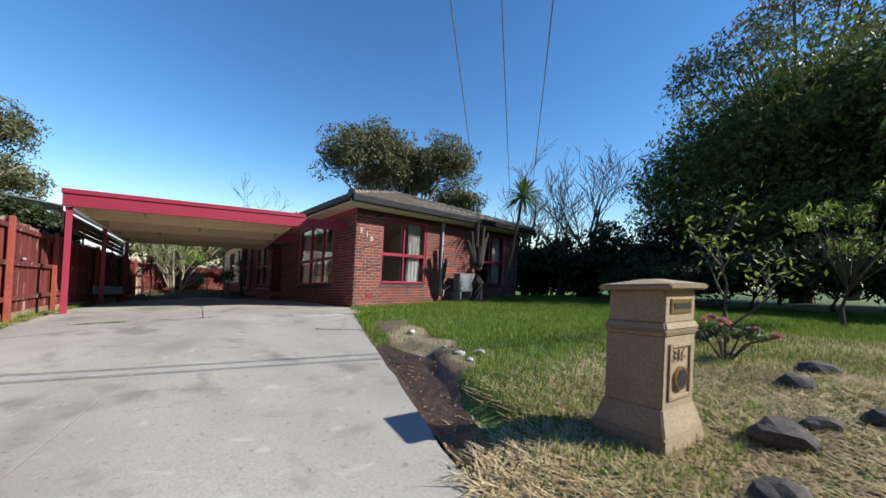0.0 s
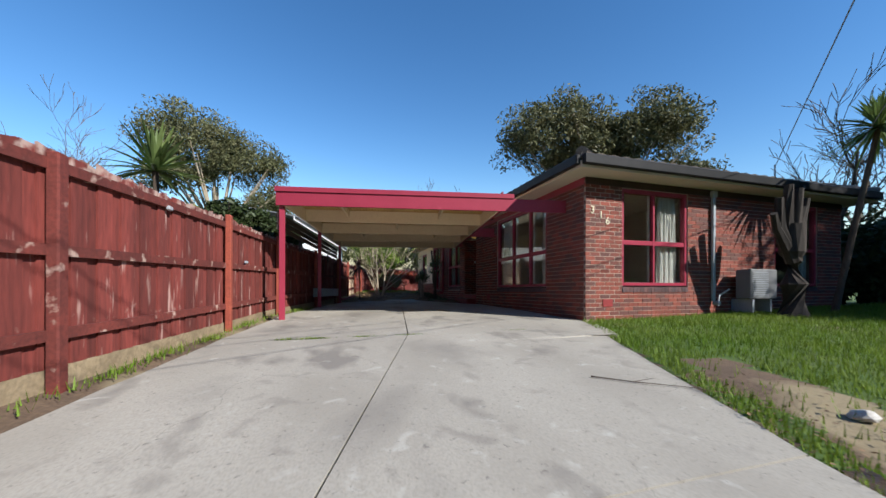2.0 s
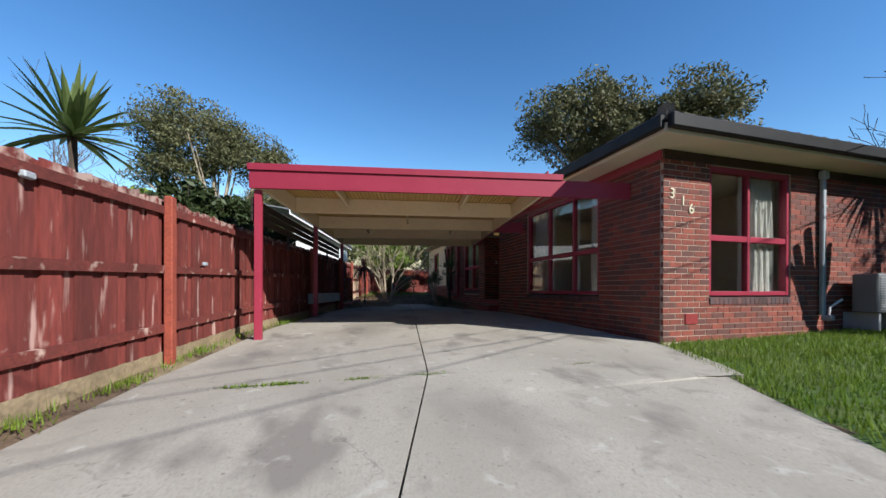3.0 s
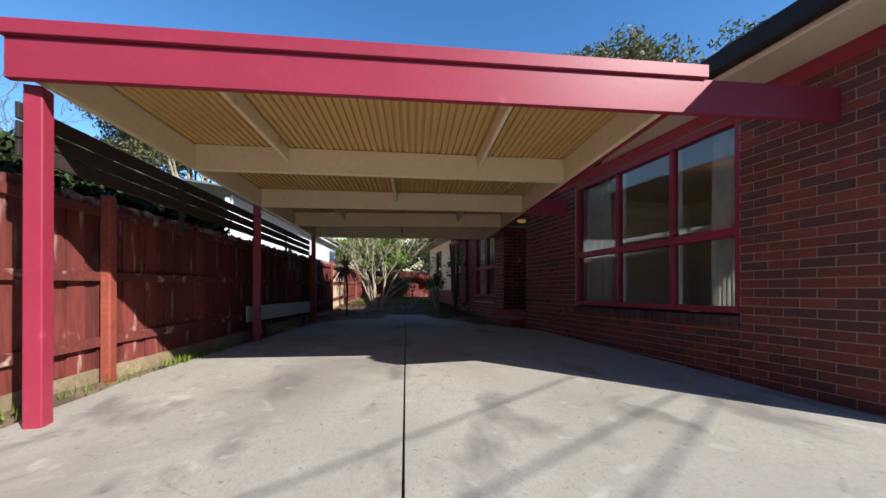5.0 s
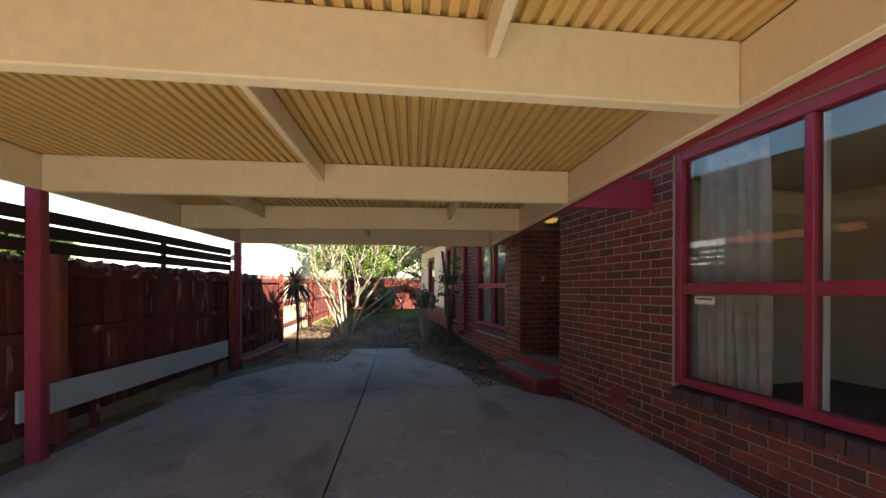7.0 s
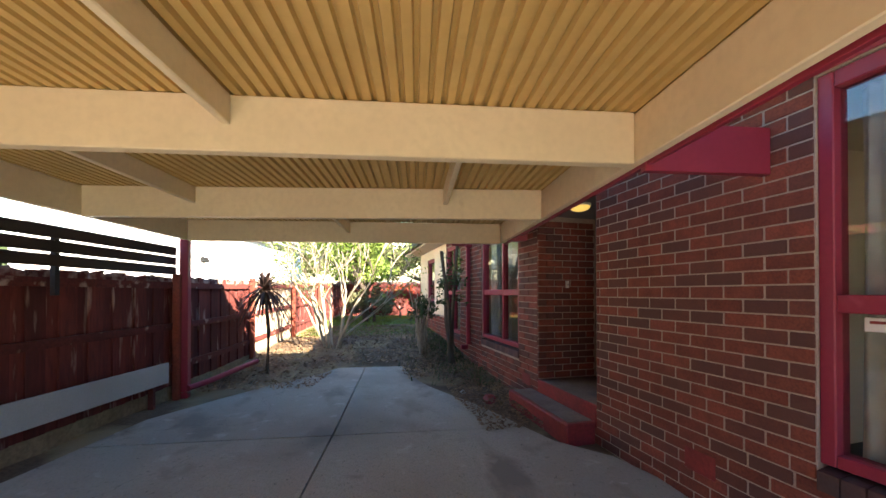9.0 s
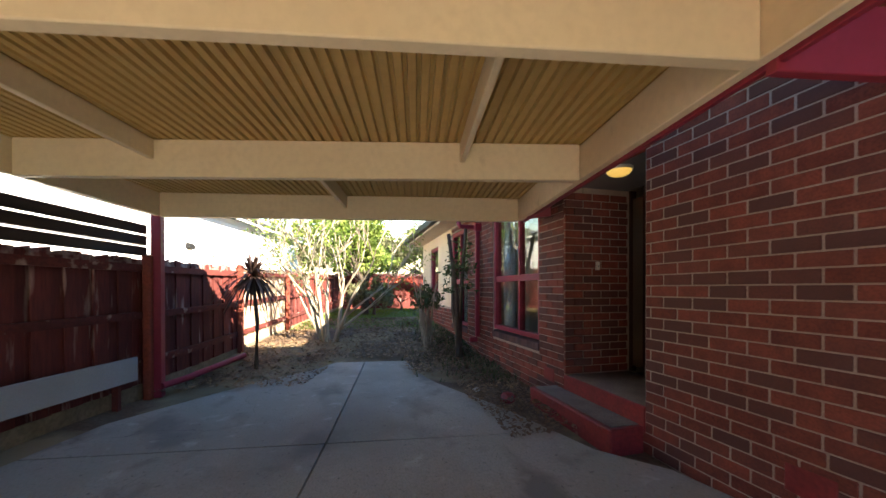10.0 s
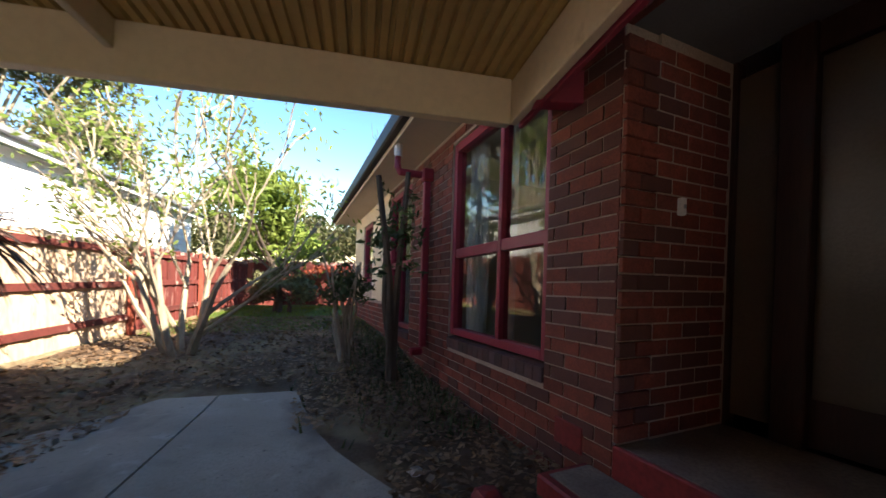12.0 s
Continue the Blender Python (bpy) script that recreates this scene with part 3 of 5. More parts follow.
# roof: eaves, gutter, tiled hips
OV, EZ = 0.52, 2.9
roof = thing("roof", (9.3, 21.3, EZ), "low hipped roof of weathered grey-brown tiles", "roof", kind="structure")
x0, x1, y0, y1 = HX - OV, HX2 + OV, HY - OV, HY2 + OV
for lo, hi in (((x0 + 0.02, y0 + 0.02, EZ), (x1, HY + 0.24, EZ + 0.02)), ((x0 + 0.02, HY + 0.24, EZ), (HX + 0.24, y1, EZ + 0.02)), ((HX + 0.24, HY2 - 0.2, EZ), (x1, y1, EZ + 0.02)), ((HX2 - 0.2, HY + 0.24, EZ), (x1, HY2 - 0.2, EZ + 0.02))):
    part("soffit", box(lo, hi), SOFFIT, roof, "cream soffit lining")
for a, b in (((x0, y0), (x1, y0)), ((x0, y1), (x0, y0)), ((x1, y0), (x1, y1))):
    part("fascia", beam(a, b, 0.03, EZ - 0.012, EZ + 0.12, side=0.0), SOFFIT, roof, "pale fascia edge")
    part("gutter", beam(a, b, 0.11, EZ + 0.035, EZ + 0.235, bevel=0.02, side=0.06), GUTTER, roof, "dark metal gutter")
RZ = 5.0
ridge_x, ra, rb = (x0 + x1) / 2, y0 + (x1 - x0) / 2, y1 - (x1 - x0) / 2
EA = EZ + 0.24


def tiled(corners, count, name):
    """A roof face of overlapping tile courses between an eave (a, b) and a top edge (d, c)."""
    a, b, c, d = (Vector(p) for p in corners)
    V, F = [], []
    nrm = (b - a).cross(d - a).normalized()
    if nrm.z < 0:
        nrm = -nrm
    rows = 15
    for r in range(rows):
        t0, t1 = r / rows, (r + 1.08) / rows
        e0, e1 = a.lerp(d, t0), b.lerp(c, t0)
        f0, f1 = a.lerp(d, min(t1, 1)), b.lerp(c, min(t1, 1))
        n = max(1, int((e1 - e0).length / 0.31))
        for k in range(n):
            g0, g1 = k / n, (k + 0.985) / n
            o = len(V)
            lift = nrm * (0.035 + 0.004 * random.random())
            p = [e0.lerp(e1, g0) + lift, e0.lerp(e1, (g0 + g1) / 2) + lift + nrm * 0.022, e0.lerp(e1, g1) + lift, f0.lerp(f1, g1), f0.lerp(f1, (g0 + g1) / 2) + nrm * 0.018, f0.lerp(f1, g0)]
            low = [q - nrm * 0.05 for q in p[:3]]
            V += [tuple(q) for q in p + low]
            F += [(o, o + 1, o + 4, o + 5), (o + 1, o + 2, o + 3, o + 4), (o, o + 6, o + 7, o + 1), (o + 1, o + 7, o + 8, o + 2)]
    soup(name, V, F, TILE, roof, "", "stuff")
    soup("roof_deck", [tuple(p - nrm * 0.03) for p in (a, b, c, d)], [(0, 1, 2, 3)], GUTTER, roof)


A, B, C, D = (x0, y0, EA), (x1, y0, EA), (x1, y1, EA), (x0, y1, EA)
R1, R2 = (ridge_x, ra, RZ), (ridge_x, rb, RZ)
tiled((A, B, (ridge_x + 0.05, ra, RZ), (ridge_x - 0.05, ra, RZ)), 30, "tile_face")
tiled((D, A, R1, R2), 50, "tile_face")
tiled((B, C, R2, R1), 50, "tile_face")
tiled((C, D, (ridge_x - 0.05, rb, RZ), (ridge_x + 0.05, rb, RZ)), 30, "tile_face")
for p, q in ((A, R1), (B, R1), (R1, R2), (D, R2), (C, R2)):
    p, q = Vector(p), Vector(q)
    n = int((q - p).length / 0.42)
    ch = []
    for i in range(n):
        s, e = p.lerp(q, i / n), p.lerp(q, (i + 1.1) / n)
        ch.append(tube_data([s + Vector((0, 0, 0.04)), e + Vector((0, 0, 0.02))], [0.115, 0.095], 8))
    soup("ridge_caps", *merged(ch), TILE, roof, "", "stuff")
for a, b in (((HX + 0.16, HY + 0.14), (HX2, HY + 0.14)),):
    tagged(part("trim", box((HX - 0.02, HY - 0.035, 2.745), (HX2, HY - 0.002, 2.895), None, 0.004), DOORW), "dark strip at the top of the front wall under the eaves", "trim", kind="structure")
tagged(part("trim", box((HX - 0.035, HY + 0.0, 2.745), (HX - 0.026, 19.45, 2.895)), CRIMSON), "crimson head trim under the eaves", "trim", kind="structure")

# porch
porch = thing("porch", (5.4, 20.1, 0.0), "recessed entry porch with red painted steps", "porch", kind="structure")
part("side_wall", box((HX + 0.245, 19.26, 0.0), (5.9, 19.5, 2.79)), MORTAR, porch)
far_side = part("side_wall", box((HX + 0.235, 20.702, 0.0), (5.9, 20.96, 2.79)), MORTAR, porch)
part("porch_ceiling", box((HX + 0.01, 19.5, 2.60), (5.9, 20.72, 2.64)), CASING, porch, "dull grey porch ceiling")
part("porch_floor", box((HX + 0.0, 19.5, -0.1), (5.9, 20.72, 0.33), None, 0.01), STEPTOP, porch, "worn concrete porch floor")
part("riser", box((HX - 0.03, 19.5, 0.10), (HX - 0.001, 20.72, 0.335), None, 0.008), REDPAINT, porch, "red painted riser")
part("lower_step", box((HX - 0.38, 19.5, -0.1), (HX - 0.032, 20.9, 0.165), None, 0.012), REDPAINT, porch, "red painted lower step")
part("tread", box((HX - 0.33, 19.55, 0.166), (HX - 0.05, 20.85, 0.174)), STEPTOP, porch, "worn grey tread")
entry = thing("door_1", (5.92, 20.0, 0.33), "dark timber front door with cream glazed sidelight", "door", kind="structure")
part("door_leaf", box((5.93, 19.56, 0.34), (5.975, 20.3, 2.42), None, 0.006), FROSTED, entry, "tan glazed door leaf")
part("door_panel", box((5.918, 19.6, 0.75), (5.929, 19.98, 2.05), None, 0.003), WHITE, entry, "pale blind behind the glass")
part("foot_rail", box((5.915, 19.562, 0.345), (5.929, 20.298, 0.6), None, 0.003), DOORW, entry, "dark bottom rail")
part("post", box((5.86, 20.3, 0.33), (5.99, 20.45, 2.6), None, 0.008), DOORW, entry, "dark timber post")
part("sidelight", box((5.94, 20.45, 0.4), (5.96, 20.68, 2.5)), FROSTED, entry, "tan frosted sidelight panel")
part("jamb", box((5.9, 20.68, 0.33), (5.99, 20.727, 2.6)), DOORW, entry)
part("jamb", box((5.9, 19.5, 0.33), (5.99, 19.56, 2.6)), DOORW, entry)
part("head", box((5.9, 19.56, 2.43), (5.99, 20.3, 2.6)), DOORW, entry)
bell = thing("doorbell", (5.42, 20.69, 1.65), "small white doorbell on the brick porch wall", "doorbell")
part("plate", box((5.40, 20.668, 1.60), (5.445, 20.70, 1.70), None, 0.005), WHITE, bell)
part("button", box((5.412, 20.66, 1.635), (5.432, 20.6675, 1.66), None, 0.003), STEEL, bell, "grey button")
lamp = thing("porch_lamp", (5.14, 20.0, 2.6), "round amber glass ceiling lamp, lit, above the porch", "ceiling lamp")
bm = bmesh.new()
bmesh.ops.create_uvsphere(bm, u_segments=24, v_segments=10, radius=0.12, matrix=Matrix.Translation((5.14, 20.0, 2.575)) @ Matrix.Diagonal((1, 1, 0.5, 1)))
part("shade", bm, LAMP, lamp, "amber glass shade")
bm = bmesh.new()
bmesh.ops.create_cone(bm, cap_ends=True, segments=24, radius1=0.13, radius2=0.13, depth=0.03, matrix=Matrix.Translation((5.14, 20.0, 2.586)))
part("base", bm, WHITE, lamp)


def downpipe(x, y, z0, z1, material, label, axis):
    d = thing("downpipe", (x, y, z0), label, "downpipe")
    part("pipe", box((x - 0.045, y - 0.04, z0 + 0.12), (x + 0.045, y + 0.03, z1), None, 0.015), material, d)
    out = (-0.14, 0) if axis == "y" else (0, -0.14)
    part("elbow", beam((x, y), (x + out[0] * 1.2, y + out[1] * 1.2), 0.08, z0 + 0.02, z0 + 0.12, bevel=0.02), material, d)
    part("rainhead", box((x - 0.075, y - 0.07, z1), (x + 0.075, y + 0.035, z1 + 0.16), None, 0.02), material, d)
    for z in (z0 + 0.5, z1 - 0.5):
        part("strap", box((x - 0.052, y - 0.046, z), (x + 0.052, y + 0.034, z + 0.03)), material, d)
    return d


downpipe(8.6, HY - 0.07, 0.1, 2.7, STEEL, "grey metal downpipe on the front wall", "x")
dp = downpipe(HX - 0.09, 23.55, 0.3, 2.5, CRIMSON, "crimson downpipe on the side wall", "y")
tube("cross_pipe", [(HX - 0.1, 23.55, 2.58), (HX - 0.45, 23.55, 2.58), (HX - 0.47, 23.55, 2.62), (HX - 0.47, 23.55, 2.8)], 0.045, CRIMSON, dp, "crimson pipe up to the gutter")
tube("collar", [(HX - 0.47, 23.55, 2.76), (HX - 0.47, 23.55, 2.98)], 0.052, PIPE, dp, "pale grey collar")

aircon = thing("air_conditioner", (9.6, 12.98, 0.2), "pale outdoor air conditioner unit on the front wall", "air conditioner")
# case painted darker to hold the shade it stands in
part("case", box((9.15, 12.86, 0.27), (10.05, 13.2, 0.97), None, 0.02), CASING, aircon)
bm = bmesh.new()
for i in range(14):
    box((9.2, 12.845, 0.33 + i * 0.043), (9.72, 12.858, 0.345 + i * 0.043), bm)
part("grille", bm, STEEL, aircon, "slatted grille")
for x in (9.3, 9.9):
    part("foot", box((x - 0.03, 12.9, -0.05), (x + 0.03, 13.37, 0.268)), STEEL, aircon)
tube("hose", [(9.1, 13.3, 0.5), (8.95, 13.32, 0.42), (8.8, 13.32, 0.35), (8.75, 13.32, 0.1)], 0.02, WHITE, aircon, "white hose", 6)


def glyphs(txt, size, m, material, name, parent, label):
    cu = bpy.data.curves.new(name, "FONT")
    cu.body, cu.size, cu.extrude = txt, size, 0.008
    tmp = bpy.data.objects.new(name, cu)
    scene.collection.objects.link(tmp)
    dg = bpy.context.evaluated_depsgraph_get()
    me = bpy.data.meshes.new_from_object(tmp.evaluated_get(dg))
    bpy.data.objects.remove(tmp)
    me.transform(m)
    if parent:
        me.transform(Matrix.Translation(-origin(parent)))
    me.materials.clear()
    me.materials.append(material)
    ob = new(name, me)
    ob.parent = parent
    return tagged(ob, label)


number = thing("house_number", (5.3, HY - 0.03, 2.1), "cream metal house number 316 stepping down the brick", "house number")
for i, (ch, x, z) in enumerate((("3", 5.09, 2.13), ("1", 5.31, 2.03), ("6", 5.48, 1.91))):
    glyphs(ch, 0.23, pose(x, HY - 0.031, z, 90, 0, 0), LETTER, "numeral", number, "")
vent = thing("wall_vent", (5.5, HY - 0.03, 0.12), "red terracotta vent low in the front wall", "vent")
part("grate", box((5.42, HY - 0.038, 0.12), (5.68, HY - 0.0, 0.29), None, 0.006), REDPAINT, vent)
for y in (18.35, 21.05):
    v = thing("wall_vent", (HX - 0.03, y, 0.2), "dark red vent low in the side wall", "vent")
    part("grate", box((HX - 0.032, y - 0.12, 0.18), (HX - 0.0, y + 0.12, 0.345), None, 0.006), REDPAINT, v)

sticker = thing("window_sticker", (HX + 0.05, 17.41, 1.33), "small white warning sticker with red bars on a pane", "sticker")
part("label", box((HX + 0.050, 17.32, 1.33), (HX + 0.0535, 17.5, 1.40)), WHITE, sticker)
part("bar", box((HX + 0.048, 17.34, 1.37), (HX + 0.0498, 17.48, 1.385)), REDPAINT, sticker, "red bar of small print")

# ---- carport ----
LF, LB, RF, RB = Vector((-1.21, 15.12)), Vector((0.1, 22.3)), Vector((3.45, 14.31)), Vector((4.77, 21.45))
carport = thing("carport", (1.7, 18.6, 0.0), "flat carport with cream beams, tan ribbed ceiling and crimson fascia", "carport")
ZB, ZT = 2.30, 2.61
fb = beam((LF.x - 0.08, LF.y + 0.0), (4.97, 14.05), 0.05, 2.26, 2.54, bevel=0.004)
part("fascia", fb, CRIMSON, carport, "crimson front fascia")
part("capping", beam((LF.x - 0.1, LF.y - 0.01), (3.75, 14.25), 0.085, 2.542, 2.645, bevel=0.004), CRIMSON, carport, "crimson metal capping")
rows = [(LF.lerp(LB, a), RF.lerp(RB, b)) for a, b in ((0.262, 0.273), (0.522, 0.524), (0.773, 0.745), (1.0, 1.0))]
part("side_beam", beam(LF + Vector((0.02, 0.1)), LB, 0.06, ZB + 0.01, ZT - 0.004), CREAM, carport, "cream side beam")
part("side_beam", beam(RF, RB, 0.06, ZB + 0.01, ZT - 0.004), CREAM, carport, "cream side beam")
part("side_fascia", beam(RF + Vector((0.055, 0)), RB + Vector((0.055, -0.01)), 0.03, ZB - 0.006, ZT + 0.1, bevel=0.003), CRIMSON, carport, "crimson outer face of the side beam")
for a, b in rows:
    d = (b - a).normalized() * 0.034
    part("cross_beam", beam(a + d, b - d, 0.075, ZB, ZT), CREAM, carport, "cream cross beam")
stations = [(LF + Vector((0, 0.05)), RF + Vector((0, 0.05)))] + rows
for i in range(4):
    (a0, b0), (a1, b1) = stations[i], stations[i + 1]
    for f in ((0.235, 0.745), (0.5,), (0.24, 0.78), (0.5,))[i]:
        p, q = a0.lerp(b0, f), a1.lerp(b1, f)
        d = (q - p).normalized() * 0.04
        part("joist", beam(p + d, q - d, 0.045, ZT - 0.17, ZT - 0.005), CREAM, carport, "short cream joist")


def ribbed():
    """The ribbed sheet over the beams, its ribs along the carport."""
    V, F = [], []
    n = 62
    us, prof = [], []
    for i in range(n):
        for s, h in ((0.0, 0), (0.55, 0), (0.66, 0.028), (0.9, 0.028)):
            us.append((i + s) / n)
            prof.append(h)
    us.append(1.0)
    prof.append(0)
    for k in range(2):
        p, q = (LF + Vector((-0.02, 0.03)), RF + Vector((0.1, 0.03))) if k == 0 else (LB + Vector((0, 0.1)), RB + Vector((0.1, 0.1)))
        for u, h in zip(us, prof):
            c = p.lerp(q, u)
            V.append((c.x, c.y, ZT + 0.003 + h))
    m = len(us)
    for i in range(m - 1):
        F.append((i, i + 1, m + i + 1, m + i))
    o = len(V)
    V += [(x, y, z + 0.012) for x, y, z in V]
    F += [tuple(o + i for i in q[::-1]) for q in F]
    return soup("roof_sheet", V, F, TAN, carport, "tan ribbed steel sheet")


ribbed()
for p in (LF + Vector((0.03, 0.09)), LF.lerp(LB, 0.522) + Vector((-0.05, 0.03)), LB + Vector((-0.02, 0.02))):
    z = interp(p.y, RISE)
    part("post", box((p.x - 0.055, p.y - 0.055, z - 0.1), (p.x + 0.055, p.y + 0.055, 2.26 if p.y < 17 else ZT - 0.01), None, 0.006), CRIMSON, carport, "crimson painted post")
part("wall_bracket", beam((4.17, 18.03), (HX - 0.03, 17.89), 0.05, 2.26, 2.55, bevel=0.004), CRIMSON, carport, "crimson beam tying the carport to the wall")
part("wall_bracket", beam((4.72, 21.15), (HX + 0.0, 21.05), 0.1, 2.3, 2.5, bevel=0.004), CRIMSON, carport, "crimson beam tying the carport to the wall")
cam_box = thing("security_camera", (3.78, 15.75, 2.4), "small black sensor on the carport beam", "sensor")
part("bracket", box((3.76, 15.70, 2.42), (3.82, 15.74, 2.46), None, 0.004), BLACK, cam_box)
part("head", box((3.82, 15.66, 2.36), (3.92, 15.78, 2.44), None, 0.01), BLACK, cam_box)
pipe = thing("loose_pipe", (0.6, 22.7, 0.15), "crimson pipe lying low beside the fence", "pipe")
tube("pipe", [(0.15, 22.25, 0.13), (0.3, 22.5, 0.15), (0.75, 23.6, 0.25)], 0.045, CRIMSON, pipe)

# ---- fence ----
fence = thing("fence", (fence_x(14), 14.0, interp(14, RISE)), "weathered oxide-red paling fence with rails and posts", "fence", kind="structure")
PALINGS = {}
TOPZ = [(-5, 1.4), (8, 1.52), (11.16, 1.64), (13.8, 1.71), (16.1, 1.76), (23.1, 1.76), (33, 1.95)]
FOOT = [(-5, -0.7), (11, -0.14), (13.8, -0.05), (16, 0.03), (23.1, 0.2), (33, 0.6)]


def paling_mesh(tilt, pale=False):
    key = (tilt, pale)
    if key not in PALINGS:
        bm = box((-0.01, -0.086, 0.0), (0.01, 0.086, 1.0))
        for v in bm.verts:
            if v.co.z > 0.5:
                v.co.z += 0.012 * (tilt - 1) * (1 if v.co.y > 0 else -1)
                v.co.y += 0.003 * (tilt - 1)
        me = bpy.data.meshes.new("paling")
        bm.to_mesh(me)
        bm.free()
        me.materials.append(PALEWOOD if pale else FENCE)
        PALINGS[key] = me
    return PALINGS[key]


fo = Vector(fence.location)
y = 2.0
while y < 32.8:
    ob = new("paling", paling_mesh(random.randint(0, 2), 24.4 < y < 26.9))
    ob.parent = fence
    top = interp(y, TOPZ) + random.uniform(-0.012, 0.012)
    foot = interp(y, FOOT)
    ob.location = Vector((fence_x(y) - 0.05 + 0.021 * (len(fence.children) % 2) + random.uniform(-0.003, 0.003), y, foot)) - fo
    ob.rotation_euler = (0, 0, -math.atan((fence_x(y + 0.2) - fence_x(y - 0.2)) / 0.4))
    ob.scale = (1, random.uniform(0.97, 1.03), top - foot)
    y += 0.145


def along(y0, y1, off, z_of, h, w, name, material, label=""):
    """Boards along the fence line, one for every bay."""
    for a, b in zip(BAYS, BAYS[1:]):
        if b <= y0 or a >= y1:
            continue
        bm = bmesh.new()
        n = 3
        for i in range(n):
            p, q = a + (b - a) * i / n, a + (b - a) * (i + 1) / n
            for s in ((p, q),):
                pa, pb = (fence_x(p) + off, p), (fence_x(q) + off, q)
                g = beam(pa, pb, w, 0, h, bm, 0)
        for v in bm.verts:
            v.co.z += z_of(v.co.y) - 0.0
        part(name, bm, material, fence, label)


BAYS = [2.0, 4.8, 7.6, 10.69, 13.78, 16.45, 19.35, 22.25, 24.4, 26.8, 29.3, 32.8]
along(0, 40, 0.0, lambda v: interp(v, TOPZ) - 0.17, 0.09, 0.05, "rail", RAIL)
along(0, 40, 0.0, lambda v: (interp(v, TOPZ) + interp(v, FOOT)) / 2 + 0.03, 0.09, 0.05, "rail", RAIL)
along(0, 40, 0.0, lambda v: interp(v, FOOT) + 0.23, 0.09, 0.05, "rail", RAIL)
along(0, 40, -0.03, lambda v: interp(v, FOOT) - 0.30, 0.30, 0.03, "plinth", PLINTH, "weathered timber plinth board")
for i, yb in enumerate(BAYS[:-1]):
    x = fence_x(yb)
    top = interp(yb, TOPZ) + (0.04 if i != 3 else -0.03)
    part("fence_post", box((x - 0.0, yb - 0.06, interp(yb, RISE) - 0.2), (x + 0.09, yb + 0.06, top), None, 0.012), RAIL if i in (3, 1) else POSTRED, fence)
for yb, zz in ((12.2, 1.47), (14.6, 1.0)):
    c = thing("fence_bracket", (fence_x(yb) + 0.03, yb, zz), "small grey metal bracket on a fence rail", "bracket")
    part("plate", box((fence_x(yb) + 0.004, yb - 0.05, zz), (fence_x(yb) + 0.05, yb + 0.05, zz + 0.05), None, 0.008), STEEL, c)
screen = thing("slat_screen", (-0.6, 18.9, 1.8), "dark horizontal slat screen above the fence along the carport", "screen")
for lo, hi in ((1.76, 1.79), (1.89, 1.93), (2.02, 2.07)):
    bm = beam((-1.27, 15.16), (-0.03, 22.28), 0.025, 0, 0.115, bevel=0.003)
    for v in bm.verts:
        v.co.z += lo + (hi - lo) * (v.co.y - 15.16) / 7.12
    part("slat", bm, DARKWOOD, screen)
for yb in (17.0, 20.6):
    x = -1.27 + 0.1742 * (yb - 15.16) - 0.04
    part("upright", box((x - 0.02, yb - 0.03, 1.5), (x + 0.02, yb + 0.03, 2.12)), DARKWOOD, screen)
gb = thing("grey_board", (fence_x(20.8) + 0.12, 20.8, 0.3), "long pale grey board leaning on the fence plinth", "board")
part("board", beam((fence_x(18.95) + 0.1, 18.95), (fence_x(22.0) + 0.1, 22.0), 0.03, 0.28, 0.56, bevel=0.004), BOARD, gb)
for yb in (19.7, 21.8):
    part("prop", box((fence_x(yb) + 0.02, yb - 0.03, -0.06), (fence_x(yb) + 0.08, yb + 0.03, 0.5)), RAIL, gb)
back_fence = thing("back_fence", (5.0, 33.0, 0.6), "oxide-red paling fence across the back yard", "fence", kind="structure")
for i in range(62):
    ob = new("paling", paling_mesh(random.randint(0, 2)))
    ob.parent = back_fence
    ob.rotation_euler = (0, 0, radians(90))
    ob.location = Vector((1.9 + i * 0.1, 33.0 + 0.004 * (i % 2), 0.45)) - Vector(back_fence.location)
    ob.scale = (1, 1, 1.6)

# ---- letterbox ----
MB = Vector((1.945, 4.375, -0.555))
mbx = thing("letterbox", MB, "sandstone-coloured pedestal letterbox with a moulded cap", "letterbox")


def mblock(w0, w1, z0, z1, bevel=0.008):
    bm = bmesh.new()
    a, b = w0 / 2, w1 / 2
    bmesh.ops.create_cube(bm, size=1, matrix=Matrix.Diagonal((1, 1, 1, 1)))
    for v in bm.verts:
        w = b if v.co.z > 0 else a
        v.co = Vector((math.copysign(w, v.co.x), math.copysign(w, v.co.y), z1 if v.co.z > 0 else z0))
    bmesh.ops.bevel(bm, geom=list(bm.edges), offset=bevel, segments=2, affect="EDGES")
    bmesh.ops.rotate(bm, verts=bm.verts, matrix=Matrix.Rotation(radians(-12.5), 3, "Z"))
    bmesh.ops.translate(bm, verts=bm.verts, vec=MB)
    return bm


def mface(x0, x1, z0, z1, d0, d1, bevel=0.003):
    """A piece on the letterbox's street face."""
    bm = box((x0, -d1, z0), (x1, -d0, z1), None, bevel)
    bmesh.ops.rotate(bm, verts=bm.verts, matrix=Matrix.Rotation(radians(-12.5), 3, "Z"))
    bmesh.ops.translate(bm, verts=bm.verts, vec=MB)
    return bm


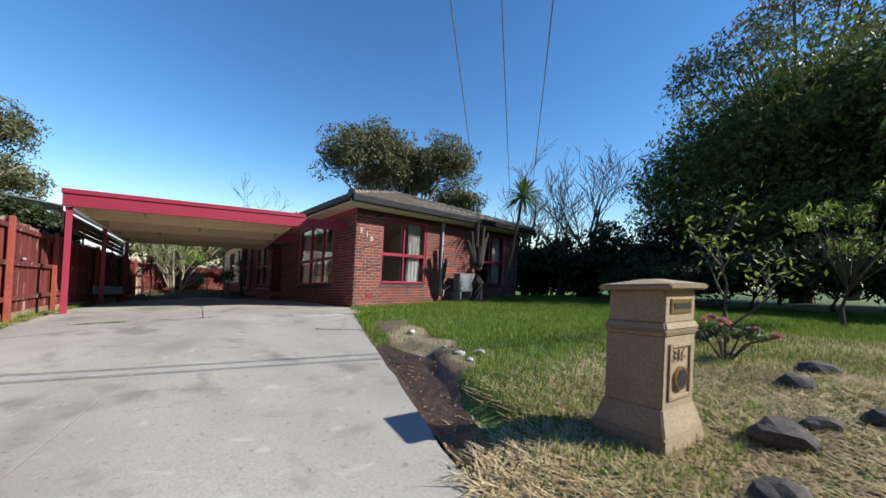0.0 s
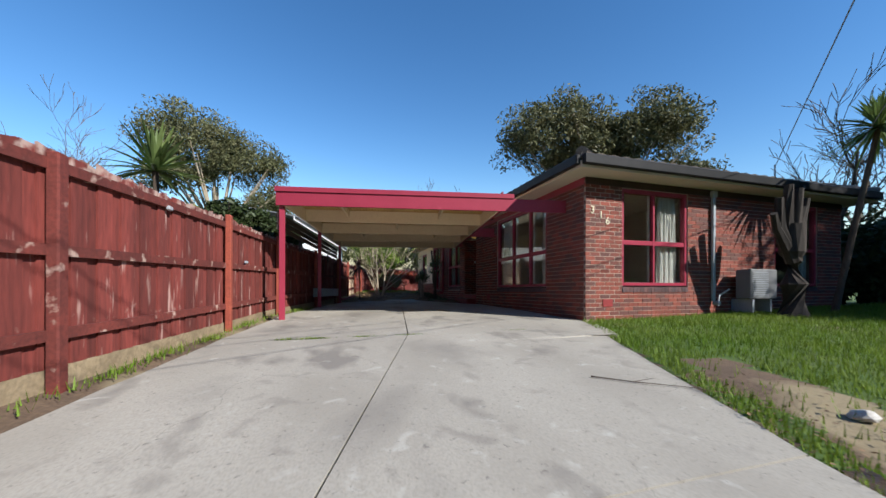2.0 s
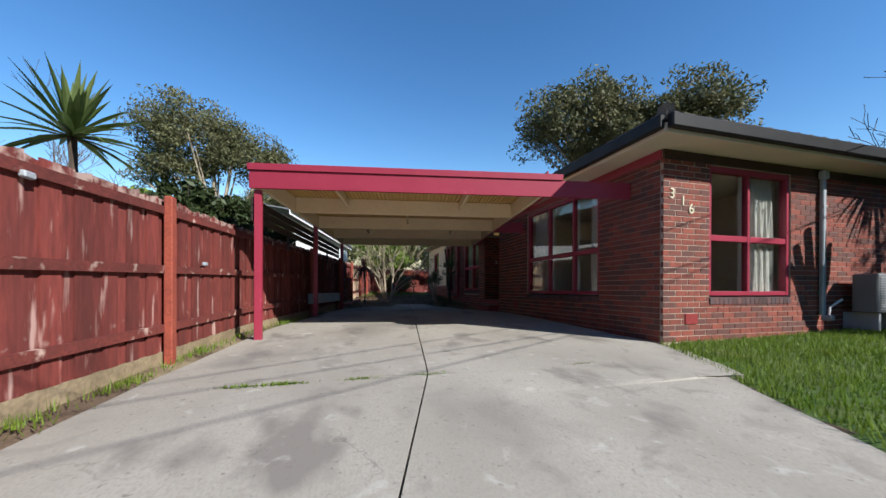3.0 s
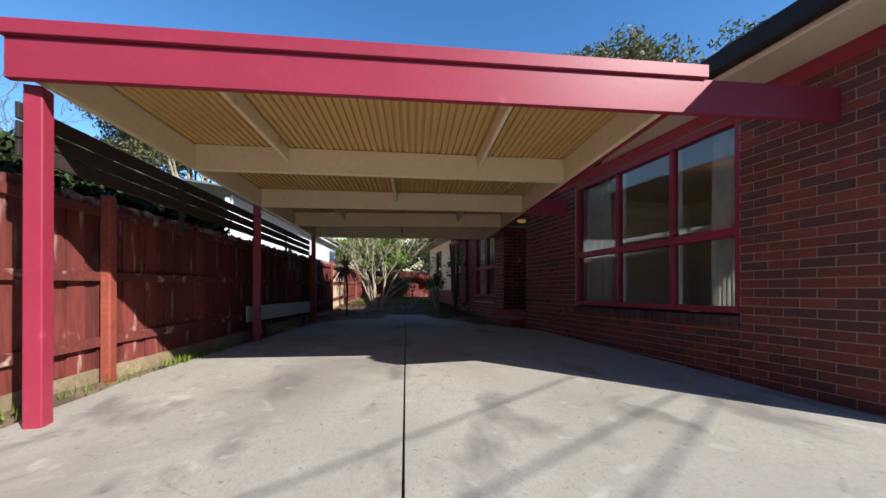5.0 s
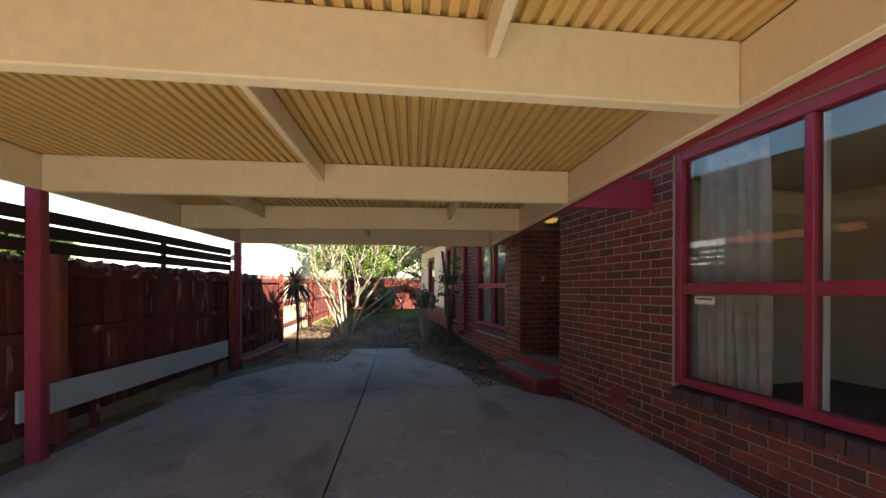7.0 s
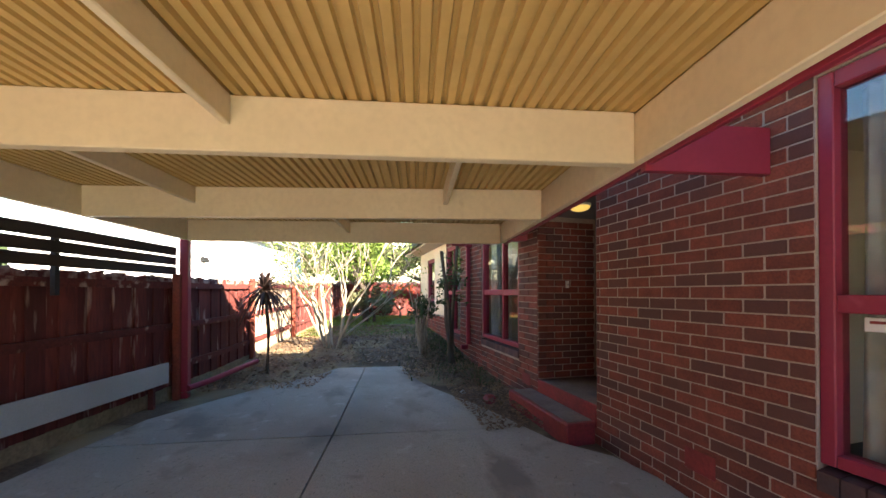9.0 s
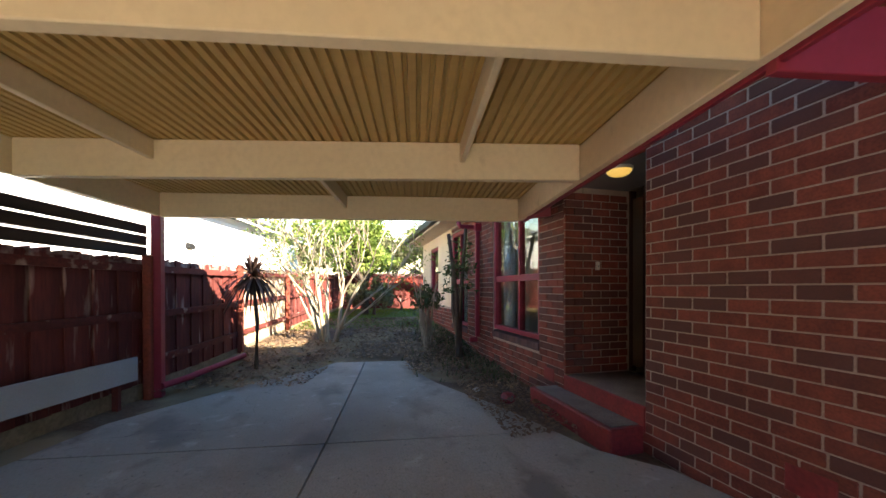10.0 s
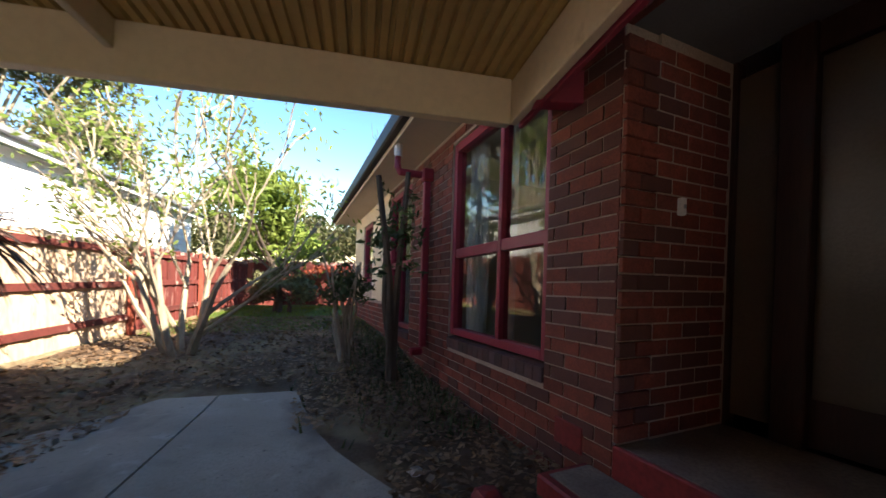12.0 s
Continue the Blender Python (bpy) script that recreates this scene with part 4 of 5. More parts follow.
part("foot", mblock(0.47, 0.45, -0.12, 0.05), SANDSTONE, mbx)
part("foot_moulding", mblock(0.45, 0.365, 0.05, 0.2), SANDSTONE, mbx)
part("shaft", mblock(0.36, 0.36, 0.19, 0.62), SANDSTONE, mbx)
part("band", mblock(0.365, 0.40, 0.61, 0.65, 0.01), SANDSTONE, mbx)
part("band_top", mblock(0.40, 0.355, 0.65, 0.70, 0.01), SANDSTONE, mbx)
part("head", mblock(0.35, 0.35, 0.69, 0.89), SANDSTONE, mbx)
part("cap", mblock(0.44, 0.46, 0.885, 0.92, 0.01), SANDSTONE, mbx)
part("cap_top", mblock(0.455, 0.10, 0.92, 0.955, 0.01), SANDSTONE, mbx)
for x0_, x1_, z0_, z1_ in ((-0.13, -0.105, 0.24, 0.57), (0.105, 0.13, 0.24, 0.57), (-0.105, 0.105, 0.545, 0.57), (-0.105, 0.105, 0.24, 0.265)):
    part("panel_moulding", mface(x0_, x1_, z0_, z1_, 0.18, 0.192), SANDSTONE, mbx)
part("slot_plate", mface(-0.12, 0.12, 0.745, 0.835, 0.175, 0.184), BRASS, mbx, "brass letter slot")
part("slot", mface(-0.095, 0.095, 0.772, 0.808, 0.184, 0.187), BLACK, mbx, "dark slot")
bm = bmesh.new()
bmesh.ops.create_cone(bm, cap_ends=True, segments=24, radius1=0.07, radius2=0.07, depth=0.02, matrix=pose(0, -0.188, 0.36, 90, 0, 0))
bmesh.ops.rotate(bm, verts=bm.verts, matrix=Matrix.Rotation(radians(-12.5), 3, "Z"))
bmesh.ops.translate(bm, verts=bm.verts, vec=MB)
part("paper_holder_rim", bm, BRASS, mbx)
bm = bmesh.new()
bmesh.ops.create_cone(bm, cap_ends=True, segments=24, radius1=0.055, radius2=0.055, depth=0.02, matrix=pose(0, -0.191, 0.36, 90, 0, 0))
bmesh.ops.rotate(bm, verts=bm.verts, matrix=Matrix.Rotation(radians(-12.5), 3, "Z"))
bmesh.ops.translate(bm, verts=bm.verts, vec=MB)
part("paper_holder", bm, BLACK, mbx, "dark round opening")
glyphs("316", 0.10, Matrix.Translation(MB) @ Matrix.Rotation(radians(-12.5), 4, "Z") @ pose(-0.09, -0.181, 0.465, 90, 0, 0), SANDSTONE, "number", mbx, "raised number 316")

# ---- plants ----
def leaf_cloud(n, spots, size, seed, aspect=0.35, droop=0.0, clumps=60):
    """n small leaves gathered in clumps over ellipsoids (centre, radii): an uneven crown with gaps."""
    rng = np.random.default_rng(seed)
    total = sum(r[0] * r[1] + r[0] * r[2] for c, r in spots)
    P = []
    for c, r in spots:
        k = int(n * (r[0] * r[1] + r[0] * r[2]) / total)
        m = max(6, int(clumps))
        d = rng.normal(size=(m, 3))
        d /= np.linalg.norm(d, axis=1)[:, None]
        d[:, 2] = np.where(d[:, 2] < -0.35, -d[:, 2] * 0.5, d[:, 2])
        cc = np.array(c) + d * np.array(r) * rng.uniform(0.55, 0.95, (m, 1))
        cs = rng.uniform(0.24, 0.46, m) * min(r)
        which = rng.integers(0, m, k)
        off = rng.normal(size=(k, 3))
        off /= np.linalg.norm(off, axis=1)[:, None]
        off *= rng.uniform(0.35, 1.0, (k, 1)) ** 0.6
        off[:, 2] *= 0.65
        P.append(cc[which] + off * cs[which][:, None])
    P = np.concatenate(P)
    k = len(P)
    a = rng.normal(size=(k, 3))
    a[:, 2] -= droop
    a /= np.linalg.norm(a, axis=1)[:, None]
    b = np.cross(a, rng.normal(size=(k, 3)))
    b /= np.linalg.norm(b, axis=1)[:, None]
    s = size * rng.uniform(0.6, 1.4, (k, 1))
    V = np.stack([P - a * s, P + b * s * aspect, P + a * s, P - b * s * aspect], 1).reshape(-1, 3)
    F = np.arange(4 * k).reshape(-1, 4)
    return V, F


def branching(base, height, radius, levels, seed, spread=0.6, kids=3, up=0.5, lean=(0, 0), split=0.35, sides=5):
    """Limbs of a bare tree: the trunk apart from the rest."""
    rng = random.Random(seed)
    trunk, limbs, tips = [], [], []

    def grow(p, d, length, r, lev):
        pts, rad = [tuple(p)], [r]
        q = Vector(p)
        n = 4
        for i in range(n):
            d = (d + Vector((rng.uniform(-1, 1), rng.uniform(-1, 1), rng.uniform(-0.5, 1) * up)) * 0.16).normalized()
            q = q + d * length / n
            pts.append(tuple(q))
            rad.append(max(0.011, r * (1 - 0.45 * (i + 1) / n)))
        (trunk if lev == levels else limbs).append(tube_data(pts, rad, sides if lev >= levels - 1 else 3))
        if lev == 0:
            tips.append(q)
            return
        for k in range(kids + (1 if lev == levels else 0)):
            f = rng.uniform(split, 1.0) if k else 1.0
            j = min(n, max(1, int(f * n)))
            nd = (d + Vector((rng.uniform(-1, 1), rng.uniform(-1, 1), rng.uniform(-0.2, 0.9) * up)) * spread * 1.3).normalized()
            grow(pts[j], nd, length * rng.uniform(0.55, 0.8), rad[j] * 0.66, lev - 1)
    grow(Vector(base), Vector((lean[0], lean[1], 1)).normalized(), height * 0.38, radius, levels)
    return trunk, limbs, tips


def leafy_tree(name, base, label, height, radius, spots, leaves, size, material, seed, bark=BARK, droop=0.0, aspect=0.35, clumps=60, category="tree"):
    t = thing(name, base, label, category)
    b = Vector(base)
    chunks, top = [], []
    fork = b + Vector((0, 0, height * 0.45))
    tr = tube_data([b - Vector((0, 0, 0.2)), b.lerp(fork, 0.5) + Vector((0.05, 0.08, 0)), fork], [radius * 1.2, radius, radius * 0.8], 9)
    soup("trunk", *tr, bark, t)
    rng = random.Random(seed)
    for c, r in spots:
        c = Vector(c)
        for k in range(9):
            e = c + Vector((rng.uniform(-0.75, 0.75) * r[0], rng.uniform(-0.75, 0.75) * r[1], rng.uniform(-0.2, 0.8) * r[2]))
            m = fork.lerp(e, 0.5) + Vector((0, 0, -0.1 * r[2]))
            chunks.append(tube_data([fork, m, e], [radius * 0.45, radius * 0.25, radius * 0.06], 5))
    soup("branching", *merged(chunks), bark, t)
    V, F = leaf_cloud(leaves, spots, size, seed, aspect, droop, clumps)
    soup("crown", V, F, material, t)
    return t


def bare_tree(base, label, height, radius, levels, seed, material=TWIG, kids=3, spread=0.6, up=0.5, leaves=0, size=0.05, leaf=None, name="bare_tree", stems=1):
    t = thing(name, base, label, "tree")
    tr, li, ti = [], [], []
    for s in range(stems):
        a = s * 2.4 + seed
        ln = (0.35 * math.cos(a), 0.35 * math.sin(a)) if stems > 1 else (0, 0)
        b = Vector(base) + Vector((0.1 * math.cos(a), 0.1 * math.sin(a), -0.1)) * (stems > 1)
        x, yy, z = branching(b, height, radius, levels, seed + s * 17, spread, kids, up, ln)
        tr += x
        li += yy
        ti += z
    soup("trunk", *merged(tr), material, t)
    soup("branching", *merged(li), material, t, "", "stuff")
    if leaves:
        rng = np.random.default_rng(seed)
        P = np.array([tuple(p) for p in ti])
        P = P[rng.integers(0, len(P), leaves)] + rng.normal(size=(leaves, 3)) * 0.16
        a = rng.normal(size=(leaves, 3))
        a /= np.linalg.norm(a, axis=1)[:, None]
        c = np.cross(a, rng.normal(size=(leaves, 3)))
        c /= np.linalg.norm(c, axis=1)[:, None]
        V = np.stack([P - a * size, P + c * size * 0.4, P + a * size, P - c * size * 0.4], 1).reshape(-1, 3)
        soup("leaves", V, np.arange(4 * leaves).reshape(-1, 4), leaf, t)
    return t


def sword_plant(name, base, top, label, n, length, material, seed, droop=0.5, width=0.035, trunk_r=0.06, bark=BARK, low=-0.5):
    """A stem with a head of sword-shaped leaves."""
    t = thing(name, base, label, "plant")
    b, e = Vector(base), Vector(top)
    soup("stem", *tube_data([b - Vector((0, 0, 0.1)), b.lerp(e, 0.5) + Vector((0.04, 0.02, 0)), e], [trunk_r * 1.2, trunk_r, trunk_r * 0.8], 8), bark, t)
    rng = random.Random(seed)
    V, F = [], []
    for i in range(n):
        az = rng.uniform(0, 6.283)
        el = rng.uniform(low, 1.45)
        d = Vector((math.cos(az) * math.cos(el), math.sin(az) * math.cos(el), math.sin(el)))
        side = Vector((-math.sin(az), math.cos(az), 0))
        L = length * rng.uniform(0.75, 1.1)
        o = len(V)
        for k in range(5):
            f = k / 4
            p = e + d * L * f - Vector((0, 0, droop * L * f * f * (1 - abs(math.sin(el)) * 0.6)))
            w = width * (0.6 + 1.4 * f * (1 - f) * 2) * (1 - f ** 3)
            up = d.cross(side) * 0.3 * w
            V += [tuple(p - side * w + up), tuple(p), tuple(p + side * w + up)]
            if k:
                q = o + (k - 1) * 3
                F += [(q, q + 1, q + 4, q + 3), (q + 1, q + 2, q + 5, q + 4)]
    soup("leaves", V, F, material, t)
    return t


GZ = ground_z
leafy_tree("gum_tree", (16.2, 25.5, GZ(16, 25)), "tall gum tree with two rounded olive crowns behind the house", 9, 0.34, [((13.6, 26.8, 9.8), (3.7, 3.6, 3.1)), ((17.9, 24.3, 9.6), (3.4, 3.2, 2.6)), ((15.6, 26.0, 8.6), (3.6, 3.2, 2.0)), ((20.0, 23.8, 7.0), (2.4, 2.4, 1.8))], 48000, 0.125, GUM, 3, clumps=110, bark=PALEBARK)
leafy_tree("gum_tree", (-9.5, 41.0, GZ(-9, 41)), "tall olive gum tree behind the neighbouring fence", 10, 0.4, [((-11.2, 41.3, 12.2), (4.2, 4.0, 3.6)), ((-7.6, 41.8, 10.8), (3.6, 3.4, 3.0)), ((-12.5, 41, 9.5), (3.0, 3.0, 2.4)), ((-5.8, 42, 7.6), (2.4, 2.4, 2.0))], 40000, 0.13, GUM, 5, clumps=100, bark=PALEBARK)
leafy_tree("conifer_tree", (23.4, 4.0, GZ(23.4, 4.0)), "huge dense dark green tree beyond the lawn", 9, 0.4, [((23.4, 3.6, 6.5), (6.6, 6.1, 5.3)), ((21.2, 6.6, 4.4), (4.6, 4.4, 4.2)), ((24.5, 0.0, 5.3), (6.1, 6.1, 5.3)), ((21.6, 4.1, 2.5), (5.1, 5.1, 3.2)), ((23.0, 3.6, 8.6), (3.6, 3.6, 2.4)), ((21.3, -0.4, 3.1), (4.2, 4.2, 3.4))], 150000, 0.12, DARKLEAF, 7, droop=0.6, clumps=90)
leafy_tree("gum_tree", (32.0, 4.5, GZ(32, 4)), "tall straggly gum tree behind the dense lawn tree", 18, 0.5, [((28.5, 8.0, 14.0), (3.4, 3.4, 3.0)), ((32.5, 4.5, 18.5), (4.0, 4.0, 3.0)), ((34.5, 1.5, 15.5), (3.2, 3.2, 2.6))], 7000, 0.17, GUM, 9, droop=1.0)
bare_tree((31.0, 2.0, GZ(31, 2)), "leafless pale branches of a tall tree", 23, 0.3, 5, 21, kids=2, up=0.3)
for i, (x, y_, h, sd) in enumerate(((17.5, 15.5, 8.0, 31), (20.5, 13.0, 10.0, 32), (16.3, 12.6, 6.0, 37), (24.5, 17.5, 9.5, 33), (-15.8, 33.5, 12.5, 34), (-20.5, 31.0, 12.0, 35), (9.5, 38.0, 9.5, 36))):
    bare_tree((x, y_, GZ(x, y_)), "leafless grey-brown winter tree", h, 0.2, 5, sd, kids=3, spread=0.6)
HEDGE = [((17.6, 13.0), 2.2), ((18.0, 10.4), 2.4), ((20.0, 8.2), 2.8), ((17.0, 8.0), 1.9), ((20.8, 4.6), 3.0), ((20.5, 1.0), 3.0), ((18.5, -2.2), 3.0), ((15.5, -4.2), 2.8), ((21.5, 12.0), 3.2), ((19.5, 16.0), 2.8), ((16.6, 15.6), 2.3), ((16.0, 18.2), 2.2), ((19.0, 20.0), 3.0)]
for i, ((x, y_), r) in enumerate(HEDGE):
    leafy_tree("shrub", (x, y_, GZ(x, y_)), "dense evergreen shrub along the boundary, leaf colour darkened for shade", 1.5, 0.07, [((x, y_, r * 0.55), (r, r, r * 0.85)), ((x, y_, r * 0.2), (r * 0.95, r * 0.95, r * 0.5))], 7000, 0.15, SHADED_LEAF, 50 + i, category="shrub", clumps=30)
for i, (x, y_, r) in enumerate(((13.6, 6.6, 1.3), (14.2, 4.9, 1.5), (13.8, 3.2, 1.5), (13.4, 1.4, 1.5), (12.8, -0.4, 1.5), (15.2, 8.6, 1.5))):
    leafy_tree("shrub", (x, y_, GZ(x, y_)), "dense evergreen shrub at the edge of the lawn, leaf colour darkened for shade", 1.0, 0.06, [((x, y_, r * 0.35), (r, r, r * 0.8))], 4200, 0.1, SHADED_LEAF, 150 + i, category="shrub")
for i, (x, y_, r, m) in enumerate(((-3.1, 16.2, 0.8, LIMELEAF), (-4.2, 18.6, 1.3, LIMELEAF), (-3.9, 21.5, 1.1, LIMELEAF), (-4.6, 13.2, 0.9, SHRUB))):
    leafy_tree("shrub", (x, y_, GZ(x, y_)), "bright lime green shrub behind the fence", 1.5, 0.06, [((x, y_, 1.75), (r, r, r * 0.75))], 3500, 0.07, m, 70 + i, category="shrub")
for i, (x, y_) in enumerate(((-2.35, 15.8), (-2.15, 16.6), (-2.0, 17.4), (-1.8, 18.2), (-1.6, 18.9))):
    leafy_tree("shrub", (x, y_, GZ(x, y_)), "dense shrub pressed behind the slat screen, leaf colour darkened for shade", 1.2, 0.05, [((x, y_, 1.75), (0.5, 0.75, 0.85)), ((x, y_, 1.3), (0.4, 0.6, 0.8))], 9000, 0.075, SHADED_LEAF, 75 + i, category="shrub")
sword_plant("yucca", (-3.1, 14.4, GZ(-3, 14)), (-3.1, 14.4, 2.55), "green yucca head rising above the fence", 70, 0.95, SWORD, 4, droop=0.25, low=-0.2)
sword_plant("cabbage_palm", (11.2, 12.4, GZ(11, 12)), (11.5, 11.8, 4.1), "slim cabbage palm with a spiky head", 150, 1.0, SWORD, 6, droop=0.45, width=0.03, trunk_r=0.06)
sword_plant("dracaena", (0.95, 23.5, GZ(0.9, 23.4)), (0.92, 23.45, 1.58), "drooping dark dracaena beside the fence", 95, 0.68, DEADSWORD, 8, droop=0.9, width=0.02, trunk_r=0.035)
bare_tree((2.05, 25.0, GZ(2, 25)), "sunlit pale many-stemmed shrub with sparse leaves", 3.9, 0.055, 4, 41, material=PALEBARK, kids=2, spread=0.5, up=0.8, leaves=2000, size=0.05, leaf=LIMELEAF, name="pale_shrub", stems=6)
leafy_tree("lime_tree", (3.0, 30.5, GZ(3, 30)), "bright green leafy tree in the back yard", 2.4, 0.12, [((2.4, 30.8, 3.3), (1.5, 1.6, 1.4)), ((2.9, 31.4, 2.4), (1.3, 1.3, 1.2))], 7000, 0.1, LIMELEAF, 43)
leafy_tree("shrub", (3.3, 30.2, GZ(3, 30)), "silver-green rounded shrub in the back yard", 0.8, 0.06, [((3.2, 30.2, 1.0), (1.0, 0.9, 0.75))], 3200, 0.07, GUM, 44, category="shrub")
leafy_tree("shrub", (4.5, 31.6, GZ(4, 31)), "red-leaved shrub by the back fence", 0.8, 0.05, [((4.5, 31.8, 1.25), (1.0, 0.6, 0.75))], 2500, 0.07, REDLEAF, 45, category="shrub")
for i, (x, y_, h, r, m) in enumerate(((-3.5, 45, 6, 4.5, GUM), (2.5, 48, 6.5, 5, GUM), (8.5, 46, 6, 4.5, GUM), (-9, 30, 3.2, 2.5, SHRUB), (14, 40, 6.5, 4.5, GUM))):
    leafy_tree("far_tree", (x, y_, GZ(x, y_)), "hazy olive tree in the distance", 4, 0.2, [((x, y_, h * 0.62), (r, r, h * 0.45))], 6000, 0.2, m, 80 + i)

# unseen trees behind and beside the camera, added to block low sky light
for i, (x, y_) in enumerate([(-38 + 9.5 * k, -24 - 2.5 * (k % 2)) for k in range(9)] + [(-25 + 1.5 * (k % 2), -14 + 9 * k) for k in range(5)]):
    g = GZ(x, y_)
    tagged(leafy_tree("street_tree", (x, y_, g), "broad dark tree out of view, added to block sky light", 6, 0.3, [((x, y_, g + 6.5), (5.2, 4.6, 4.6)), ((x + 1, y_, g + 3.2), (4.8, 4.2, 2.8))], 9000, 0.34, SHADED_LEAF, 200 + i, aspect=0.5, clumps=50), group="street trees")

# pruned trunk on the front lawn
st = thing("pruned_tree", (9.4, 12.2, GZ(9.4, 12.2)), "dark hard-pruned tree trunk in front of the wall", "tree")
B0 = Vector((9.4, 12.2, -0.1))
soup("trunk", *tube_data([B0, B0 + Vector((0.02, 0, 0.7)), B0 + Vector((-0.02, 0.02, 1.4)), B0 + Vector((0.03, 0, 2.0))], [0.3, 0.24, 0.23, 0.2], 10), DARKBARK, st)
for dx, dz, r in ((-0.45, 2.55, 0.06), (-0.15, 2.85, 0.07), (0.2, 2.8, 0.06), (0.45, 2.6, 0.05), (-0.62, 2.2, 0.05), (0.3, 2.4, 0.06)):
    soup("limb", *tube_data([B0 + Vector((0, 0, 1.2)), B0 + Vector((dx * 0.7, 0.05, 1.9)), B0 + Vector((dx, 0.0, dz))], [0.14, r * 1.7, r * 1.3], 7), DARKBARK, st)
# pruned stems in the side bed
for i, (x, y_, h) in enumerate(((4.05, 24.2, 1.4), (4.5, 23.35, 2.5), (4.2, 24.9, 1.4))):
    s = thing("pruned_shrub", (x, y_, GZ(x, y_)), "leggy pruned shrub in the bed beside the house", "shrub")
    rng = random.Random(90 + i)
    for k in range(7 if i != 1 else 3):
        e = Vector((x + rng.uniform(-0.35, 0.25), y_ + rng.uniform(-0.35, 0.35), GZ(x, y_) + h * rng.uniform(0.65, 1.05)))
        b = Vector((x + rng.uniform(-0.06, 0.06), y_ + rng.uniform(-0.06, 0.06), GZ(x, y_) - 0.05))
        r = 0.05 if i == 1 else 0.02
        soup("stem", *tube_data([b, b.lerp(e, 0.5) + Vector((rng.uniform(-0.1, 0.1), 0, 0)), e], [r, r * 0.85, r * 0.65], 6), PALEBARK if i != 1 else BARK, s)
    V, F = leaf_cloud(380, [((x, y_, GZ(x, y_) + h * 0.6), (0.35, 0.35, h * 0.35))], 0.05, 95 + i)
    soup("leaves", V, F, SHRUB, s)
# rose and sapling by the letterbox
rose = thing("rose_bush", (4.75, 4.35, GZ(4.75, 4.35)), "low rose bush with pink blooms", "bush")
RB0 = Vector((4.75, 4.35, GZ(4.75, 4.35)))
ch = []
rng = random.Random(5)
tips = []
for k in range(9):
    e = RB0 + Vector((rng.uniform(-0.5, 0.5), rng.uniform(-0.45, 0.45), rng.uniform(0.25, 0.5)))
    tips.append(e)
    ch.append(tube_data([RB0 + Vector((0, 0, -0.05)), RB0.lerp(e, 0.5) + Vector((0, 0, 0.08)), e], [0.014, 0.009, 0.004], 5))
soup("canes", *merged(ch), BARK, rose)
for k, e in enumerate(tips[:6]):
    soup("bloom", *leaf_cloud(45, [(tuple(e), (0.06, 0.06, 0.05))], 0.028, 6 + k, 0.9, clumps=6), PETAL, rose, "pink bloom")
soup("leaves", *leaf_cloud(500, [(tuple(RB0 + Vector((0, 0, 0.3))), (0.45, 0.4, 0.18))], 0.03, 7, 0.6), SHRUB, rose)
bare_tree((6.0, 4.5, GZ(6, 4.5)), "thin sapling with feathery light leaves", 2.3, 0.04, 3, 71, kids=2, spread=0.6, leaves=190, size=0.055, leaf=LIMELEAF, name="sapling")

wattle = leafy_tree("wattle", (9.4, 3.2, GZ(9.4, 3.2)), "feathery lime green young tree on the lawn", 1.6, 0.04, [((9.3, 3.5, 1.55), (0.75, 0.6, 0.5)), ((9.5, 2.9, 1.0), (0.7, 0.6, 0.55)), ((9.2, 2.5, 2.0), (0.6, 0.6, 0.45))], 1300, 0.065, LIMELEAF, 72, droop=1.2, aspect=0.22, clumps=26)

# ---- wires, neighbours ----
for k, (a, b) in enumerate((((10.2, 13.0, 3.5), (-8.0, -1.0, 5.9)), ((10.6, 11.75, 3.5), (-9.4, -1.8, 6.5)), ((12.0, 11.75, 4.05), (-8.9, -2.2, 5.05)))):
    a, b = Vector(a), Vector(b)
    pts = [b.lerp(a, t / 14) - Vector((0, 0, 0.06 * math.sin(math.pi * t / 14))) for t in range(15)]
    w = tube("power_cable", [tuple(p) for p in pts], 0.009, WIRE, sides=5)
    tagged(w, "thin overhead power cable running to the house", "cable", "power cables")
for y_, z in ((1.9, 5.0), (1.55, 5.05)):
    pts = [(x, y_ - 0.4 * (x - 5.2), z + 0.0006 * (x - 5) ** 2) for x in range(-25, 36, 4)]
    w = tube("street_cable", pts, 0.02, WIRE, sides=6)
    tagged(w, "thick overhead street cable crossing above the driveway", "cable", "street cables")
mast = thing("cable_mast", (10.2, 13.0, 2.95), "thin service mast at the front eave", "mast")
tube("pole", [(10.2, 13.0, 2.95), (10.2, 13.0, 3.55)], 0.02, STEEL, mast)
nb = thing("neighbour_house", (-4.6, 27.0, 0.3), "white weatherboard neighbouring house with a grey roof", "house")
P0, P1 = Vector((-1.95, 22.5)), Vector((0.35, 33.0))
for i in range(19):
    z = 0.3 + i * 0.16
    bm = beam(P0, P1, 0.05, z, z + 0.158, bevel=0)
    for v in bm.verts:
        if v.co.z > z + 0.1:
            v.co.x -= 0.02
    part("weatherboard", bm, WEATHERB, nb)
part("inner_wall", beam(P0 + Vector((-0.12, 0)), P1 + Vector((-0.12, 0)), 0.12, 0.0, 3.3, bevel=0), WEATHERB, nb)
part("fascia", beam(P0 + Vector((0.28, -0.3)), P1 + Vector((0.28, 0.3)), 0.03, 3.28, 3.45, bevel=0.004), WEATHERB, nb)
